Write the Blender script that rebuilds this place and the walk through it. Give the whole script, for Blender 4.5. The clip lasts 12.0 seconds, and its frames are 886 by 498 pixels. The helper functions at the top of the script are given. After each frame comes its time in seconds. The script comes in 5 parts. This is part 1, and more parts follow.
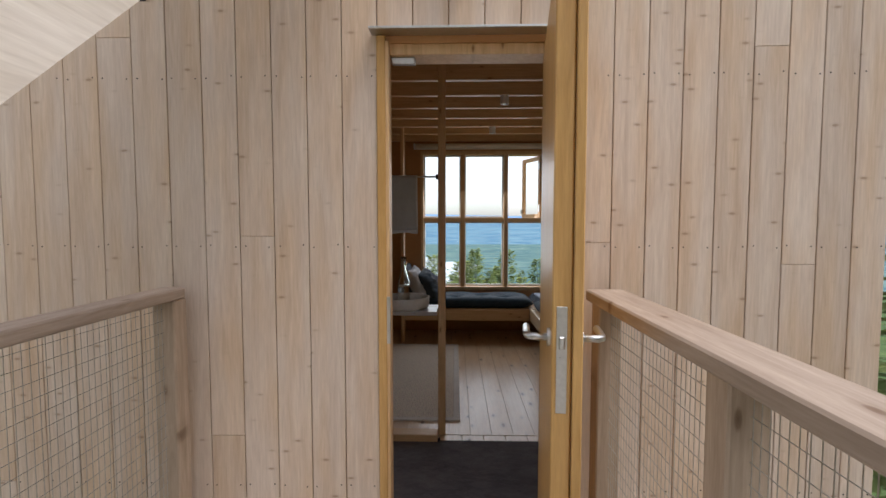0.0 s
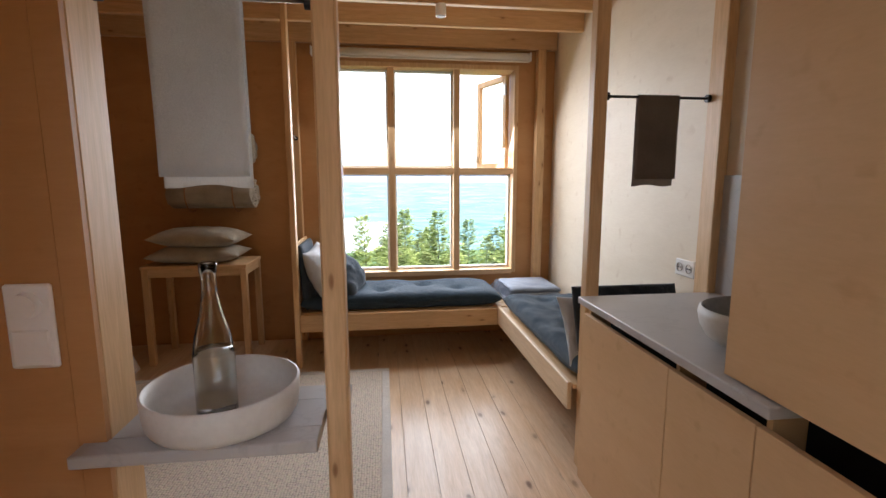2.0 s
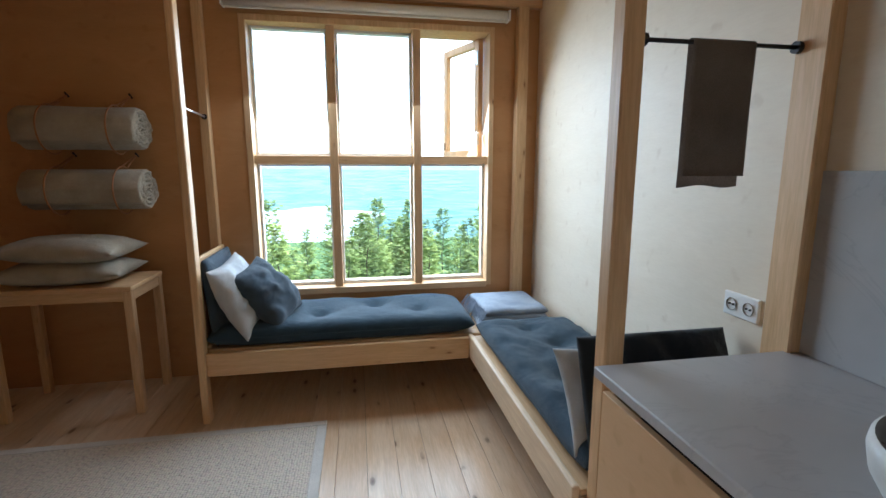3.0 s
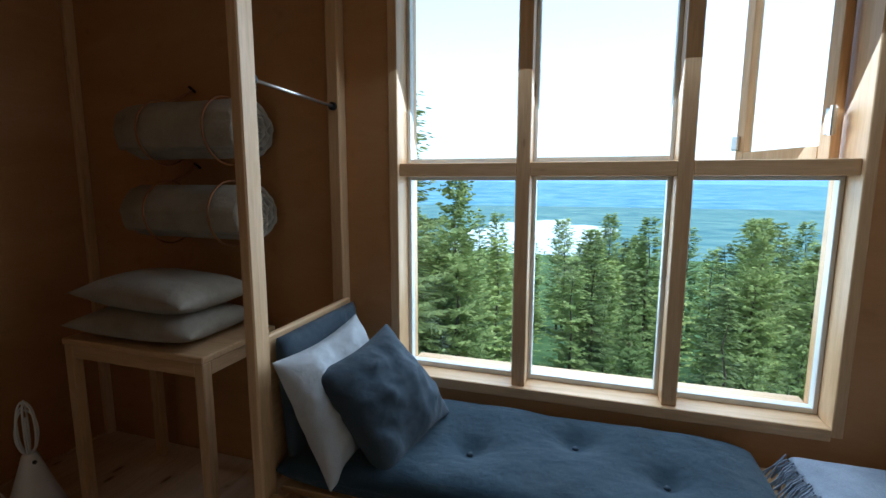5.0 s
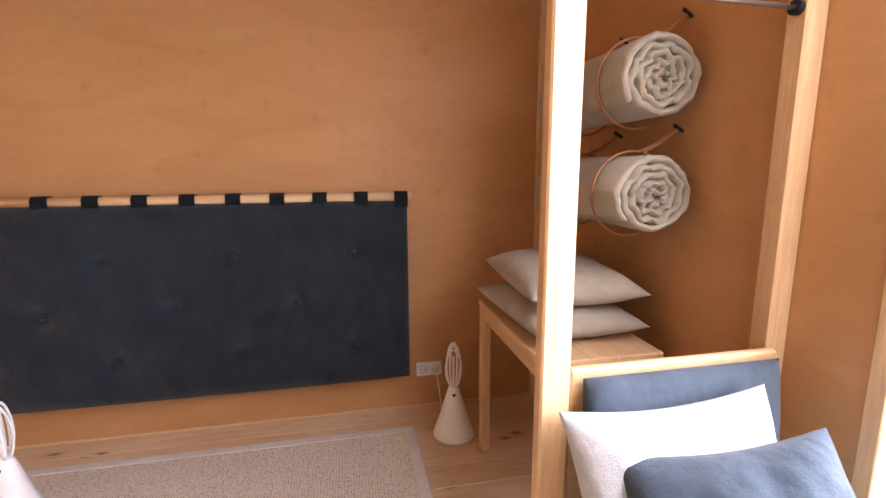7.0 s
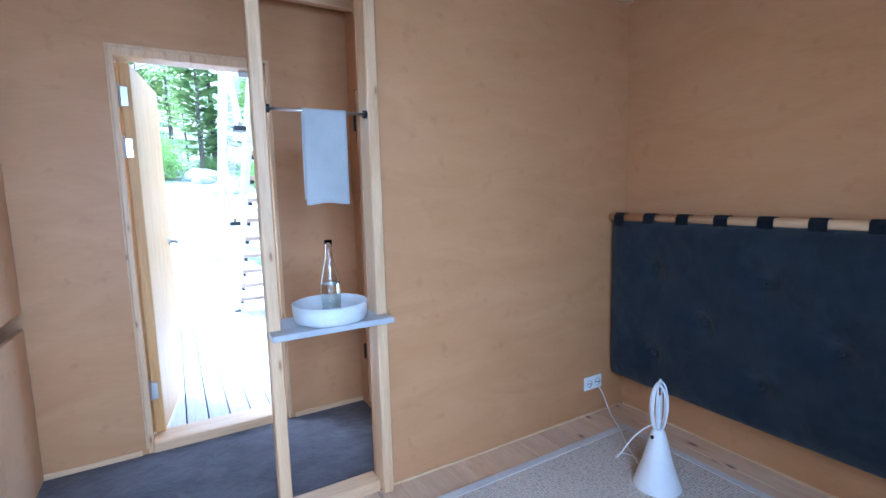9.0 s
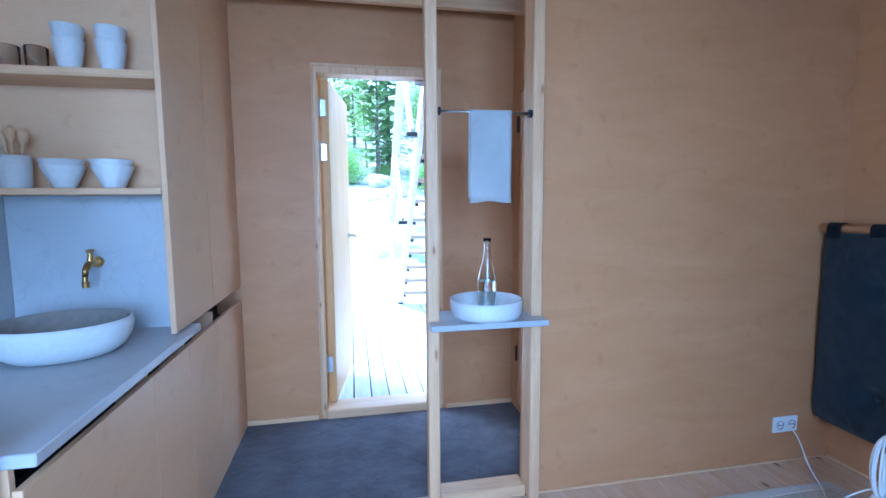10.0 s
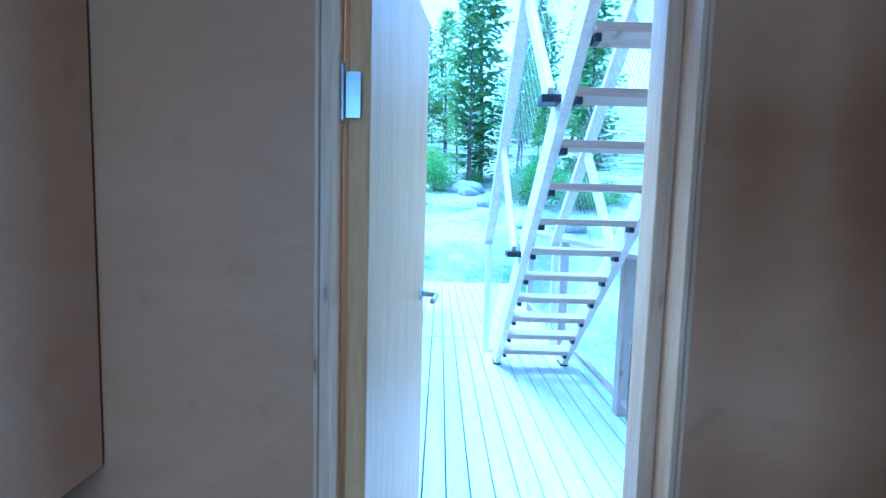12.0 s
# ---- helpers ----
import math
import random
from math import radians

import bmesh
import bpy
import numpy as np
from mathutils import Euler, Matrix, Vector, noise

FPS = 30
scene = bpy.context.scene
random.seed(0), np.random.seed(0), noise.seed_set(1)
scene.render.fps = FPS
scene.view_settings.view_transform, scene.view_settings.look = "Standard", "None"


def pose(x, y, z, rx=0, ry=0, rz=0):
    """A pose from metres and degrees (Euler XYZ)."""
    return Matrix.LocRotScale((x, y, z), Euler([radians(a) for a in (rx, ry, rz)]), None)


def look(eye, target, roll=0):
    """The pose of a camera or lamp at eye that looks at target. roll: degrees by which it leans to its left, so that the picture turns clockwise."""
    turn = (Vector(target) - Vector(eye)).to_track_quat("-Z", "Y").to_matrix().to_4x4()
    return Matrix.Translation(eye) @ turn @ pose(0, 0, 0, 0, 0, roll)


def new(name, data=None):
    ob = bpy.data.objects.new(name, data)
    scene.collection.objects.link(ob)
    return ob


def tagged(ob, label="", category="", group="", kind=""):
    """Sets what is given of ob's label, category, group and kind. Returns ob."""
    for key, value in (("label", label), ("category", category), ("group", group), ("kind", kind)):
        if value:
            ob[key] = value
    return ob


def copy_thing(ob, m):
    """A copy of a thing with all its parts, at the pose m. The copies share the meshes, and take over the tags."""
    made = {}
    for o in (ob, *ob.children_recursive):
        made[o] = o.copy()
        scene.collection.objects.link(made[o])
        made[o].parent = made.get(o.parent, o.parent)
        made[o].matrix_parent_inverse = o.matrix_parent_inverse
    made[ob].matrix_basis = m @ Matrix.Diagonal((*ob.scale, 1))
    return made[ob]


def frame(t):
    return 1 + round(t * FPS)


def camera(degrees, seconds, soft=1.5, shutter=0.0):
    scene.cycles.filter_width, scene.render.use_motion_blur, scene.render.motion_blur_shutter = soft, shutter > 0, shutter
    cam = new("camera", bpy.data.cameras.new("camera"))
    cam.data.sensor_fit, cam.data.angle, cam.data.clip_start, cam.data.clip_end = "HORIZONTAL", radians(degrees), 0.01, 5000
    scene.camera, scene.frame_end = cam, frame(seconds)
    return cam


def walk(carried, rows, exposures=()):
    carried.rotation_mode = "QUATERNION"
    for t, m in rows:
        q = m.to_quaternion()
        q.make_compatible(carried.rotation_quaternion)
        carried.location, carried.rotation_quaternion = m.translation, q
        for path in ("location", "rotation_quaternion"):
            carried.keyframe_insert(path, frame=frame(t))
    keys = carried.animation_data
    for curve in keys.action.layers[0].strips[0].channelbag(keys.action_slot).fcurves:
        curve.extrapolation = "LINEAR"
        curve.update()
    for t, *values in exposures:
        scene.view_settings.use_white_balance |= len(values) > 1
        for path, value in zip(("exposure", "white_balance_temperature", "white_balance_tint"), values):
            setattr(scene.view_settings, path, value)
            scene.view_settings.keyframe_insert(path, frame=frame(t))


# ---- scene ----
cam = camera(87.2, 12.0)
PATH = [
    (0, (0.015, 0.815, 1.444), (-0.038, 2.811, 1.329), -0.0),
    (0.5, (-0.036, 1.49, 1.444), (-0.097, 3.483, 1.289), -0.1),
    (1, (-0.042, 2.035, 1.406), (-0.067, 4.027, 1.232), -0.1),
    (1.5, (-0.044, 2.496, 1.406), (0.041, 4.481, 1.18), 0.1),
    (2, (0.038, 2.886, 1.379), (0.286, 4.85, 1.093), -0.1),
    (2.5, (0.177, 3.31, 1.418), (0.515, 5.252, 1.082), -0.2),
    (2.7, (0.209, 3.461, 1.409), (0.567, 5.399, 1.069), -0.1),
    (4.3, (0.447, 4.76, 1.41), (0.463, 6.742, 1.148), 1.0),
    (4.5, (0.403, 4.893, 1.414), (0.276, 6.874, 1.167), 0.8),
    (5, (0.37, 5.167, 1.42), (-0.228, 7.054, 1.139), 0.1),
    (5.5, (0.368, 5.413, 1.412), (-0.732, 7.059, 1.129), -0.7),
    (6, (0.315, 5.627, 1.374), (-1.178, 6.928, 1.093), -0.8),
    (6.5, (0.277, 5.771, 1.375), (-1.472, 6.69, 1.063), -0.4),
    (7, (0.291, 5.903, 1.379), (-1.639, 6.298, 1.03), -0.3),
    (7.5, (0.237, 5.952, 1.366), (-1.724, 5.802, 1.001), -0.2),
    (7.7, (0.204, 5.947, 1.373), (-1.722, 5.549, 1.011), -0.5),
    (9.3, (0.248, 5.86, 1.399), (-0.507, 4.021, 1.184), -1.1),
    (9.5, (0.253, 5.864, 1.391), (-0.383, 3.979, 1.183), -0.8),
    (10, (0.249, 5.853, 1.371), (-0.128, 3.9, 1.171), -0.4),
    (10.5, (0.224, 5.699, 1.339), (0.019, 3.722, 1.12), 0.4),
    (11, (0.185, 5.22, 1.399), (0.096, 3.236, 1.165), 0.6),
    (11.5, (0.183, 4.578, 1.413), (0.136, 2.591, 1.191), 1.3),
    (12, (0.218, 3.869, 1.441), (0.201, 1.876, 1.272), 1.6),
]
# stops, kelvin and tint of the camera's own adjustment on the way
EXPOSURES = [
    (0.0, -0.08, 6350, 13),
    (0.5, 0.0, 6800, 15),
    (1.0, 0.2, 6700, 13),
    (1.5, 0.58, 6700, 14),
    (2.0, 1.6, 6300, 14),
    (2.5, 1.6, 5600, 5),
    (4.5, 0.95, 4950, 0),
    (5.5, 0.1, 5300, 3),
    (6.1, 0.9, 6000, 14),
    (6.6, 2.75, 6200, 22),
    (7.0, 3.15, 6200, 26),
    (7.5, 3.05, 5900, 26),
    (9.4, 2.4, 3800, 3),
    (11.0, 2.2, 3600, 6),
    (12.0, 1.5, 3100, -4),
]
walk(cam, [(t, look(e, g, r)) for t, e, g, r in PATH], EXPOSURES)

# ---- world and light ----
world = bpy.data.worlds.new("world")
scene.world = world
world.use_nodes = True
wn = world.node_tree.nodes
sky = wn.new("ShaderNodeTexSky")
sky.sky_type, sky.sun_disc = "NISHITA", False
sky.sun_elevation, sky.sun_rotation = radians(66), radians(118)
sky.air_density, sky.dust_density, sky.ozone_density = 1.0, 1.5, 1.0
wn["Background"].inputs["Strength"].default_value = 0.15
# a bright thin overcast: the sky's colour mostly washed out
veil = wn.new("ShaderNodeHueSaturation")
veil.inputs["Saturation"].default_value, veil.inputs["Value"].default_value = 0.35, 2.0
world.node_tree.links.new(sky.outputs[0], veil.inputs["Color"])
world.node_tree.links.new(veil.outputs[0], wn["Background"].inputs["Color"])
sun = new("sun", bpy.data.lights.new("sun", "SUN"))
sun.data.energy, sun.data.angle, sun.data.color = 2.0, radians(25), (1.0, 0.96, 0.9)
sun.matrix_world = look((13, -7, 33), (0, 0, 0))


def window_light(name, x, y, z, sx, sz, power, facing):
    """Sky light standing in an opening."""
    ob = new(name, bpy.data.lights.new(name, "AREA"))
    ob.data.shape, ob.data.size, ob.data.size_y = "RECTANGLE", sx, sz
    ob.data.energy, ob.data.color = power, (0.94, 0.97, 1.0)
    ob.matrix_world = look((x, y, z), (x, y + facing, z - 0.75))
    return ob


window_light("window_daylight", 0.39, 7.30, 1.46, 1.62, 1.78, 22, -1)


# ---- materials ----
def shader(name, rough=0.5, metal=0.0, spec=0.4):
    m = bpy.data.materials.new(name)
    m.use_nodes = True
    b = m.node_tree.nodes["Principled BSDF"]
    b.inputs["Roughness"].default_value, b.inputs["Metallic"].default_value = rough, metal
    b.inputs["Specular IOR Level"].default_value = spec
    return m, m.node_tree.nodes, m.node_tree.links, b


def ramp(nodes, stops):
    r = nodes.new("ShaderNodeValToRGB")
    while len(r.color_ramp.elements) < len(stops):
        r.color_ramp.elements.new(0.5)
    for e, (p, c) in zip(r.color_ramp.elements, stops):
        e.position, e.color = p, (*c, 1)
    return r


def mixcol(nodes, links, fac, a, b, kind="MIX"):
    m = nodes.new("ShaderNodeMix")
    m.data_type, m.blend_type = "RGBA", kind
    for sock, v in ((m.inputs[0], fac), (m.inputs[6], a), (m.inputs[7], b)):
        if isinstance(v, bpy.types.NodeSocket):
            links.new(v, sock)
        elif isinstance(v, tuple):
            sock.default_value = (*v, 1)
        else:
            sock.default_value = v
    return m.outputs[2]


def coords(nodes, links, scale, turn=(0, 0, 0), spread=True):
    tc = nodes.new("ShaderNodeTexCoord")
    mp = nodes.new("ShaderNodeMapping")
    mp.inputs["Scale"].default_value = scale
    mp.inputs["Rotation"].default_value = turn
    links.new(tc.outputs["Object"], mp.inputs["Vector"])
    if spread:
        oi = nodes.new("ShaderNodeObjectInfo")
        mul = nodes.new("ShaderNodeVectorMath")
        mul.operation = "SCALE"
        mul.inputs[0].default_value = (37.0, 53.0, 71.0)
        links.new(oi.outputs["Random"], mul.inputs["Scale"])
        links.new(mul.outputs[0], mp.inputs["Location"])
    return mp.outputs[0]


def tex_noise(nodes, links, vec, scale, detail=4, rough=0.55, distort=0.0):
    n = nodes.new("ShaderNodeTexNoise")
    n.inputs["Scale"].default_value, n.inputs["Detail"].default_value = scale, detail
    n.inputs["Roughness"].default_value, n.inputs["Distortion"].default_value = rough, distort
    links.new(vec, n.inputs["Vector"])
    return n.outputs["Fac"]


def tex_colour(nodes, links, vec, scale):
    n = nodes.new("ShaderNodeTexNoise")
    n.inputs["Scale"].default_value = scale
    links.new(vec, n.inputs["Vector"])
    return n.outputs["Color"]


def bump(nodes, links, b, height, strength, dist=0.002):
    n = nodes.new("ShaderNodeBump")
    n.inputs["Strength"].default_value, n.inputs["Distance"].default_value = strength, dist
    links.new(height, n.inputs["Height"])
    links.new(n.outputs[0], b.inputs["Normal"])


def wood(name, dark, light, axis, knots=0.0, rough=0.55, vary=0.12, knot=(0.16, 0.075, 0.03), fine=1.0, cross=False, tint=0.0):
    """Sawn wood with grain along the axis 'x', 'y' or 'z', rings, and optional knots."""
    m, n, l, b = shader(name, rough)
    long = {"x": (0.07, 1, 1), "y": (1, 0.07, 1), "z": (1, 1, 0.07)}[axis]
    v = coords(n, l, long)
    grain = tex_noise(n, l, v, 26 * fine, 5, 0.6, 1.2)
    fibre = tex_noise(n, l, v, 190 * fine, 3, 0.6)
    base = ramp(n, [(0.3, dark), (0.5, tuple((a + c) / 2 for a, c in zip(dark, light))), (0.7, light)])
    l.new(grain, base.inputs[0])
    col = base.outputs[0]
    fr = ramp(n, [(0.3, (0.86, 0.84, 0.82)), (0.7, (1.05, 1.05, 1.05))])
    l.new(fibre, fr.inputs[0])
    col = mixcol(n, l, 0.8, col, fr.outputs[0], "MULTIPLY")
    if knots:
        kv = coords(n, l, {"x": (2.6, 7.5, 7.5), "y": (7.5, 3.0, 7.5), "z": (4.2, 4.2, 11.0) if cross else (7.5, 7.5, 2.4)}[axis])
        sep, com = n.new("ShaderNodeSeparateXYZ"), n.new("ShaderNodeCombineXYZ")
        l.new(kv, sep.inputs[0])
        l.new(sep.outputs["Y" if axis == "y" else "Z"], com.inputs[1])
        l.new(sep.outputs["X"], com.inputs[0])
        vo = n.new("ShaderNodeTexVoronoi")
        vo.voronoi_dimensions = "2D"
        vo.inputs["Scale"].default_value, vo.inputs["Randomness"].default_value = 1.0, 1.0
        warp = mixcol(n, l, 0.06, com.outputs[0], tex_colour(n, l, kv, 2.5))
        l.new(warp, vo.inputs["Vector"])
        kr = ramp(n, [(0.0, (0.95, 0.95, 0.95)), (0.055 * knots, (0.75, 0.75, 0.75)), (0.09 * knots, (0.2, 0.2, 0.2)), (0.20 * knots, (0, 0, 0))])
        l.new(vo.outputs["Distance"], kr.inputs[0])
        some = ramp(n, [(0.47, (0.08, 0.08, 0.08)), (0.58, (1, 1, 1))])
        l.new(tex_noise(n, l, coords(n, l, (1, 1, 1)), 5.5, 1, 0.4), some.inputs[0])
        col = mixcol(n, l, mixcol(n, l, 1.0, kr.outputs[0], some.outputs[0], "MULTIPLY"), col, knot)
    if tint:
        tr = ramp(n, [(0.38, (1, 1, 1)), (0.68, (1 - 0.25 * tint, 1 - 0.75 * tint, 1 - 1.4 * tint))])
        l.new(tex_noise(n, l, coords(n, l, (1, 0.25, 1) if axis == "y" else (1, 1, 0.16)), 9.0, 2, 0.5), tr.inputs[0])
        col = mixcol(n, l, 1.0, col, tr.outputs[0], "MULTIPLY")
    oi = n.new("ShaderNodeObjectInfo")
    tone = ramp(n, [(0.0, (1 - vary, 1 - vary * 1.15, 1 - vary * 1.3)), (1.0, (1 + vary * 0.5,) * 3)])
    l.new(oi.outputs["Random"], tone.inputs[0])
    col = mixcol(n, l, 1.0, col, tone.outputs[0], "MULTIPLY")
    l.new(col, b.inputs["Base Color"])
    bump(n, l, b, fibre, 0.25, 0.001)
    return m


def plywood(name, dark, light, turn=(0, 0, 0), rough=0.5):
    """Oiled birch plywood: broad cloudy figure, short flecks, faint patches."""
    m, n, l, b = shader(name, rough, 0, 0.3)
    v = coords(n, l, (0.5, 0.5, 1.6), turn)
    cloud = tex_noise(n, l, v, 3.2, 6, 0.62, 1.0)
    v2 = coords(n, l, (2.2, 2.2, 14), turn)
    fleck = tex_noise(n, l, v2, 9, 5, 0.7)
    v3 = coords(n, l, (1, 1, 1), turn)
    blotch = tex_noise(n, l, v3, 14, 2, 0.4)
    base = ramp(n, [(0.22, dark), (0.78, light)])
    l.new(cloud, base.inputs[0])
    fr = ramp(n, [(0.3, (0.955, 0.945, 0.935)), (0.65, (1.02, 1.02, 1.02))])
    l.new(fleck, fr.inputs[0])
    col = mixcol(n, l, 0.8, base.outputs[0], fr.outputs[0], "MULTIPLY")
    br = ramp(n, [(0.24, (0.86, 0.82, 0.78)), (0.36, (1, 1, 1))])
    l.new(blotch, br.inputs[0])
    col = mixcol(n, l, 0.7, col, br.outputs[0], "MULTIPLY")
    l.new(col, b.inputs["Base Color"])
    bump(n, l, b, fleck, 0.12, 0.001)
    return m


def cloth(name, a, c, weave=420.0, rough=0.9, crease=0.5):
    m, n, l, b = shader(name, rough, 0, 0.15)
    v = coords(n, l, (1, 1, 1))
    soft = tex_noise(n, l, v, 7, 4, 0.6)
    thread = tex_noise(n, l, v, weave, 2, 0.5)
    base = ramp(n, [(0.3, a), (0.7, c)])
    l.new(soft, base.inputs[0])
    tr = ramp(n, [(0.3, (0.8, 0.8, 0.8)), (0.7, (1.12, 1.12, 1.12))])
    l.new(thread, tr.inputs[0])
    l.new(mixcol(n, l, 0.8, base.outputs[0], tr.outputs[0], "MULTIPLY"), b.inputs["Base Color"])
    add = n.new("ShaderNodeMath")
    add.operation = "MULTIPLY_ADD"
    add.inputs[1].default_value = 4.0
    l.new(tex_noise(n, l, v, 22, 4, 0.5), add.inputs[0])
    l.new(thread, add.inputs[2])
    bump(n, l, b, add.outputs[0], crease, 0.0025)
    b.inputs["Sheen Weight"].default_value = 0.15
    return m


def plain(name, col, rough=0.4, metal=0.0, spots=0.06, scale=18.0):
    m, n, l, b = shader(name, rough, metal)
    v = coords(n, l, (1, 1, 1))
    f = tex_noise(n, l, v, scale, 5, 0.6)
    r = ramp(n, [(0.3, tuple(x * (1 - spots) for x in col)), (0.7, tuple(min(1, x * (1 + spots)) for x in col))])
    l.new(f, r.inputs[0])
    l.new(r.outputs[0], b.inputs["Base Color"])
    rr = n.new("ShaderNodeMapRange")
    rr.inputs["To Min"].default_value, rr.inputs["To Max"].default_value = max(0.02, rough - 0.07), rough + 0.09
    l.new(f, rr.inputs["Value"])
    l.new(rr.outputs[0], b.inputs["Roughness"])
    return m


def pane_glass(name, tint=(0.97, 0.985, 0.98), low=0.015, high=0.22):
    """Thin flat glass: clear, with a faint mirror gloss."""
    m = bpy.data.materials.new(name)
    m.use_nodes = True
    n, l = m.node_tree.nodes, m.node_tree.links
    n.remove(n["Principled BSDF"])
    t, g, mix, lw = n.new("ShaderNodeBsdfTransparent"), n.new("ShaderNodeBsdfGlossy"), n.new("ShaderNodeMixShader"), n.new("ShaderNodeLayerWeight")
    t.inputs[0].default_value = (*tint, 1)
    g.inputs["Roughness"].default_value = 0.01
    gain = n.new("ShaderNodeMapRange")
    gain.inputs["To Min"].default_value, gain.inputs["To Max"].default_value = low, high
    lw.inputs["Blend"].default_value = 0.25
    l.new(lw.outputs["Facing"], gain.inputs["Value"])
    l.new(gain.outputs[0], mix.inputs[0])
    l.new(t.outputs[0], mix.inputs[1])
    l.new(g.outputs[0], mix.inputs[2])
    l.new(mix.outputs[0], n["Material Output"].inputs[0])
    return m


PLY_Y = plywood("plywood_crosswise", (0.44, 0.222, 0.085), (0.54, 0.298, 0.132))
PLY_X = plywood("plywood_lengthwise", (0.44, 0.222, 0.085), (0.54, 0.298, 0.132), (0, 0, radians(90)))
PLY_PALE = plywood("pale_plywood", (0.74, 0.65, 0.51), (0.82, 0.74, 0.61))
CAB_WOOD = plywood("oiled_veneer", (0.625, 0.40, 0.21), (0.69, 0.47, 0.265), (0, radians(90), 0), 0.42)
SIDING = wood("untreated_spruce_cladding", (0.60, 0.475, 0.38), (0.72, 0.605, 0.505), "z", 0.66, 0.75, 0.10, (0.36, 0.25, 0.18), 0.7, True, 0.18)
PINE_Z = wood("pine_upright", (0.60, 0.38, 0.19), (0.75, 0.52, 0.29), "z", 0.55, 0.45, 0.06, (0.26, 0.12, 0.04))
PINE_X = wood("pine_crosswise", (0.60, 0.38, 0.19), (0.75, 0.52, 0.29), "x", 0.55, 0.45, 0.06, (0.26, 0.12, 0.04))
PINE_Y = wood("pine_lengthwise", (0.60, 0.38, 0.19), (0.75, 0.52, 0.29), "y", 0.55, 0.45, 0.06, (0.26, 0.12, 0.04))
DOOR_OAK = wood("golden_door_veneer", (0.52, 0.29, 0.09), (0.66, 0.40, 0.15), "z", 0, 0.4, 0.03)
FLOOR_PINE = wood("soaped_pine_floor", (0.66, 0.48, 0.31), (0.78, 0.61, 0.43), "y", 1.1, 0.28, 0.09, (0.15, 0.07, 0.035), 1.0, False, 0.14)
GREY_WOOD = wood("weathered_rail_wood", (0.33, 0.255, 0.20), (0.48, 0.385, 0.31), "y", 0.8, 0.75, 0.12, (0.17, 0.1, 0.06))
GREY_WOOD_Z = wood("weathered_post_wood", (0.34, 0.26, 0.19), (0.50, 0.39, 0.30), "z", 0.8, 0.75, 0.12, (0.15, 0.09, 0.05))
DECK_WOOD = wood("bleached_deck_boards", (0.50, 0.47, 0.43), (0.64, 0.61, 0.56), "y", 0.3, 0.7, 0.08, (0.25, 0.2, 0.16))
STAIR_WOOD = wood("pale_stair_wood", (0.62, 0.53, 0.44), (0.78, 0.70, 0.61), "y", 0.7, 0.7, 0.08, (0.3, 0.2, 0.13))
TREAD_WOOD = wood("brown_tread_wood", (0.36, 0.26, 0.19), (0.50, 0.39, 0.30), "x", 0.6, 0.7, 0.1, (0.18, 0.11, 0.07))
NAVY = cloth("slate_blue_cotton", (0.026, 0.047, 0.070), (0.042, 0.069, 0.095), 500, crease=0.8)
NAVY_PILLOW = cloth("dark_grey_blue_linen", (0.040, 0.056, 0.076), (0.064, 0.086, 0.113), 450, crease=0.7)
BLACK_CLOTH = cloth("black_cotton", (0.013, 0.018, 0.025), (0.023, 0.030, 0.040), 500, crease=0.8)
LINEN = cloth("pale_grey_linen", (0.45, 0.47, 0.49), (0.57, 0.59, 0.615), 400, crease=0.8)
BEIGE = cloth("beige_cotton", (0.33, 0.29, 0.225), (0.44, 0.39, 0.31), 400, crease=0.8)
TOWEL_WHITE = cloth("white_towelling", (0.70, 0.69, 0.67), (0.80, 0.79, 0.77), 700, crease=0.3)
TOWEL_BROWN = cloth("taupe_linen", (0.22, 0.175, 0.145), (0.29, 0.24, 0.20), 300)
WOOL = cloth("grey_wool_throw", (0.22, 0.26, 0.33), (0.36, 0.41, 0.49), 300)
CARPET = cloth("charcoal_carpet", (0.072, 0.065, 0.070), (0.135, 0.122, 0.128), 170, 1.0, 1.0)
BLIND = cloth("cream_blind", (0.74, 0.70, 0.62), (0.80, 0.77, 0.70), 300)
CERAMIC = plain("matt_white_ceramic", (0.66, 0.65, 0.62), 0.45, 0, 0.05, 60)
GLAZE = plain("dark_glazed_stoneware", (0.27, 0.25, 0.22), 0.14, 0, 0.12, 30)
CLAY = plain("grey_stoneware", (0.30, 0.28, 0.25), 0.4, 0, 0.12, 40)


def stone(name, col, rough):
    """Honed pale stone: soft clouds and a few thin veins."""
    m, n, l, b = shader(name, rough)
    v = coords(n, l, (1, 1, 1))
    r = ramp(n, [(0.3, tuple(x * 0.93 for x in col)), (0.7, tuple(x * 1.05 for x in col))])
    l.new(tex_noise(n, l, v, 4.0, 4, 0.55, 0.6), r.inputs[0])
    vein = ramp(n, [(0.485, (1, 1, 1)), (0.5, (0.86, 0.86, 0.87)), (0.515, (1, 1, 1))])
    l.new(tex_noise(n, l, v, 2.3, 5, 0.6, 1.4), vein.inputs[0])
    l.new(mixcol(n, l, 0.7, r.outputs[0], vein.outputs[0], "MULTIPLY"), b.inputs["Base Color"])
    return m


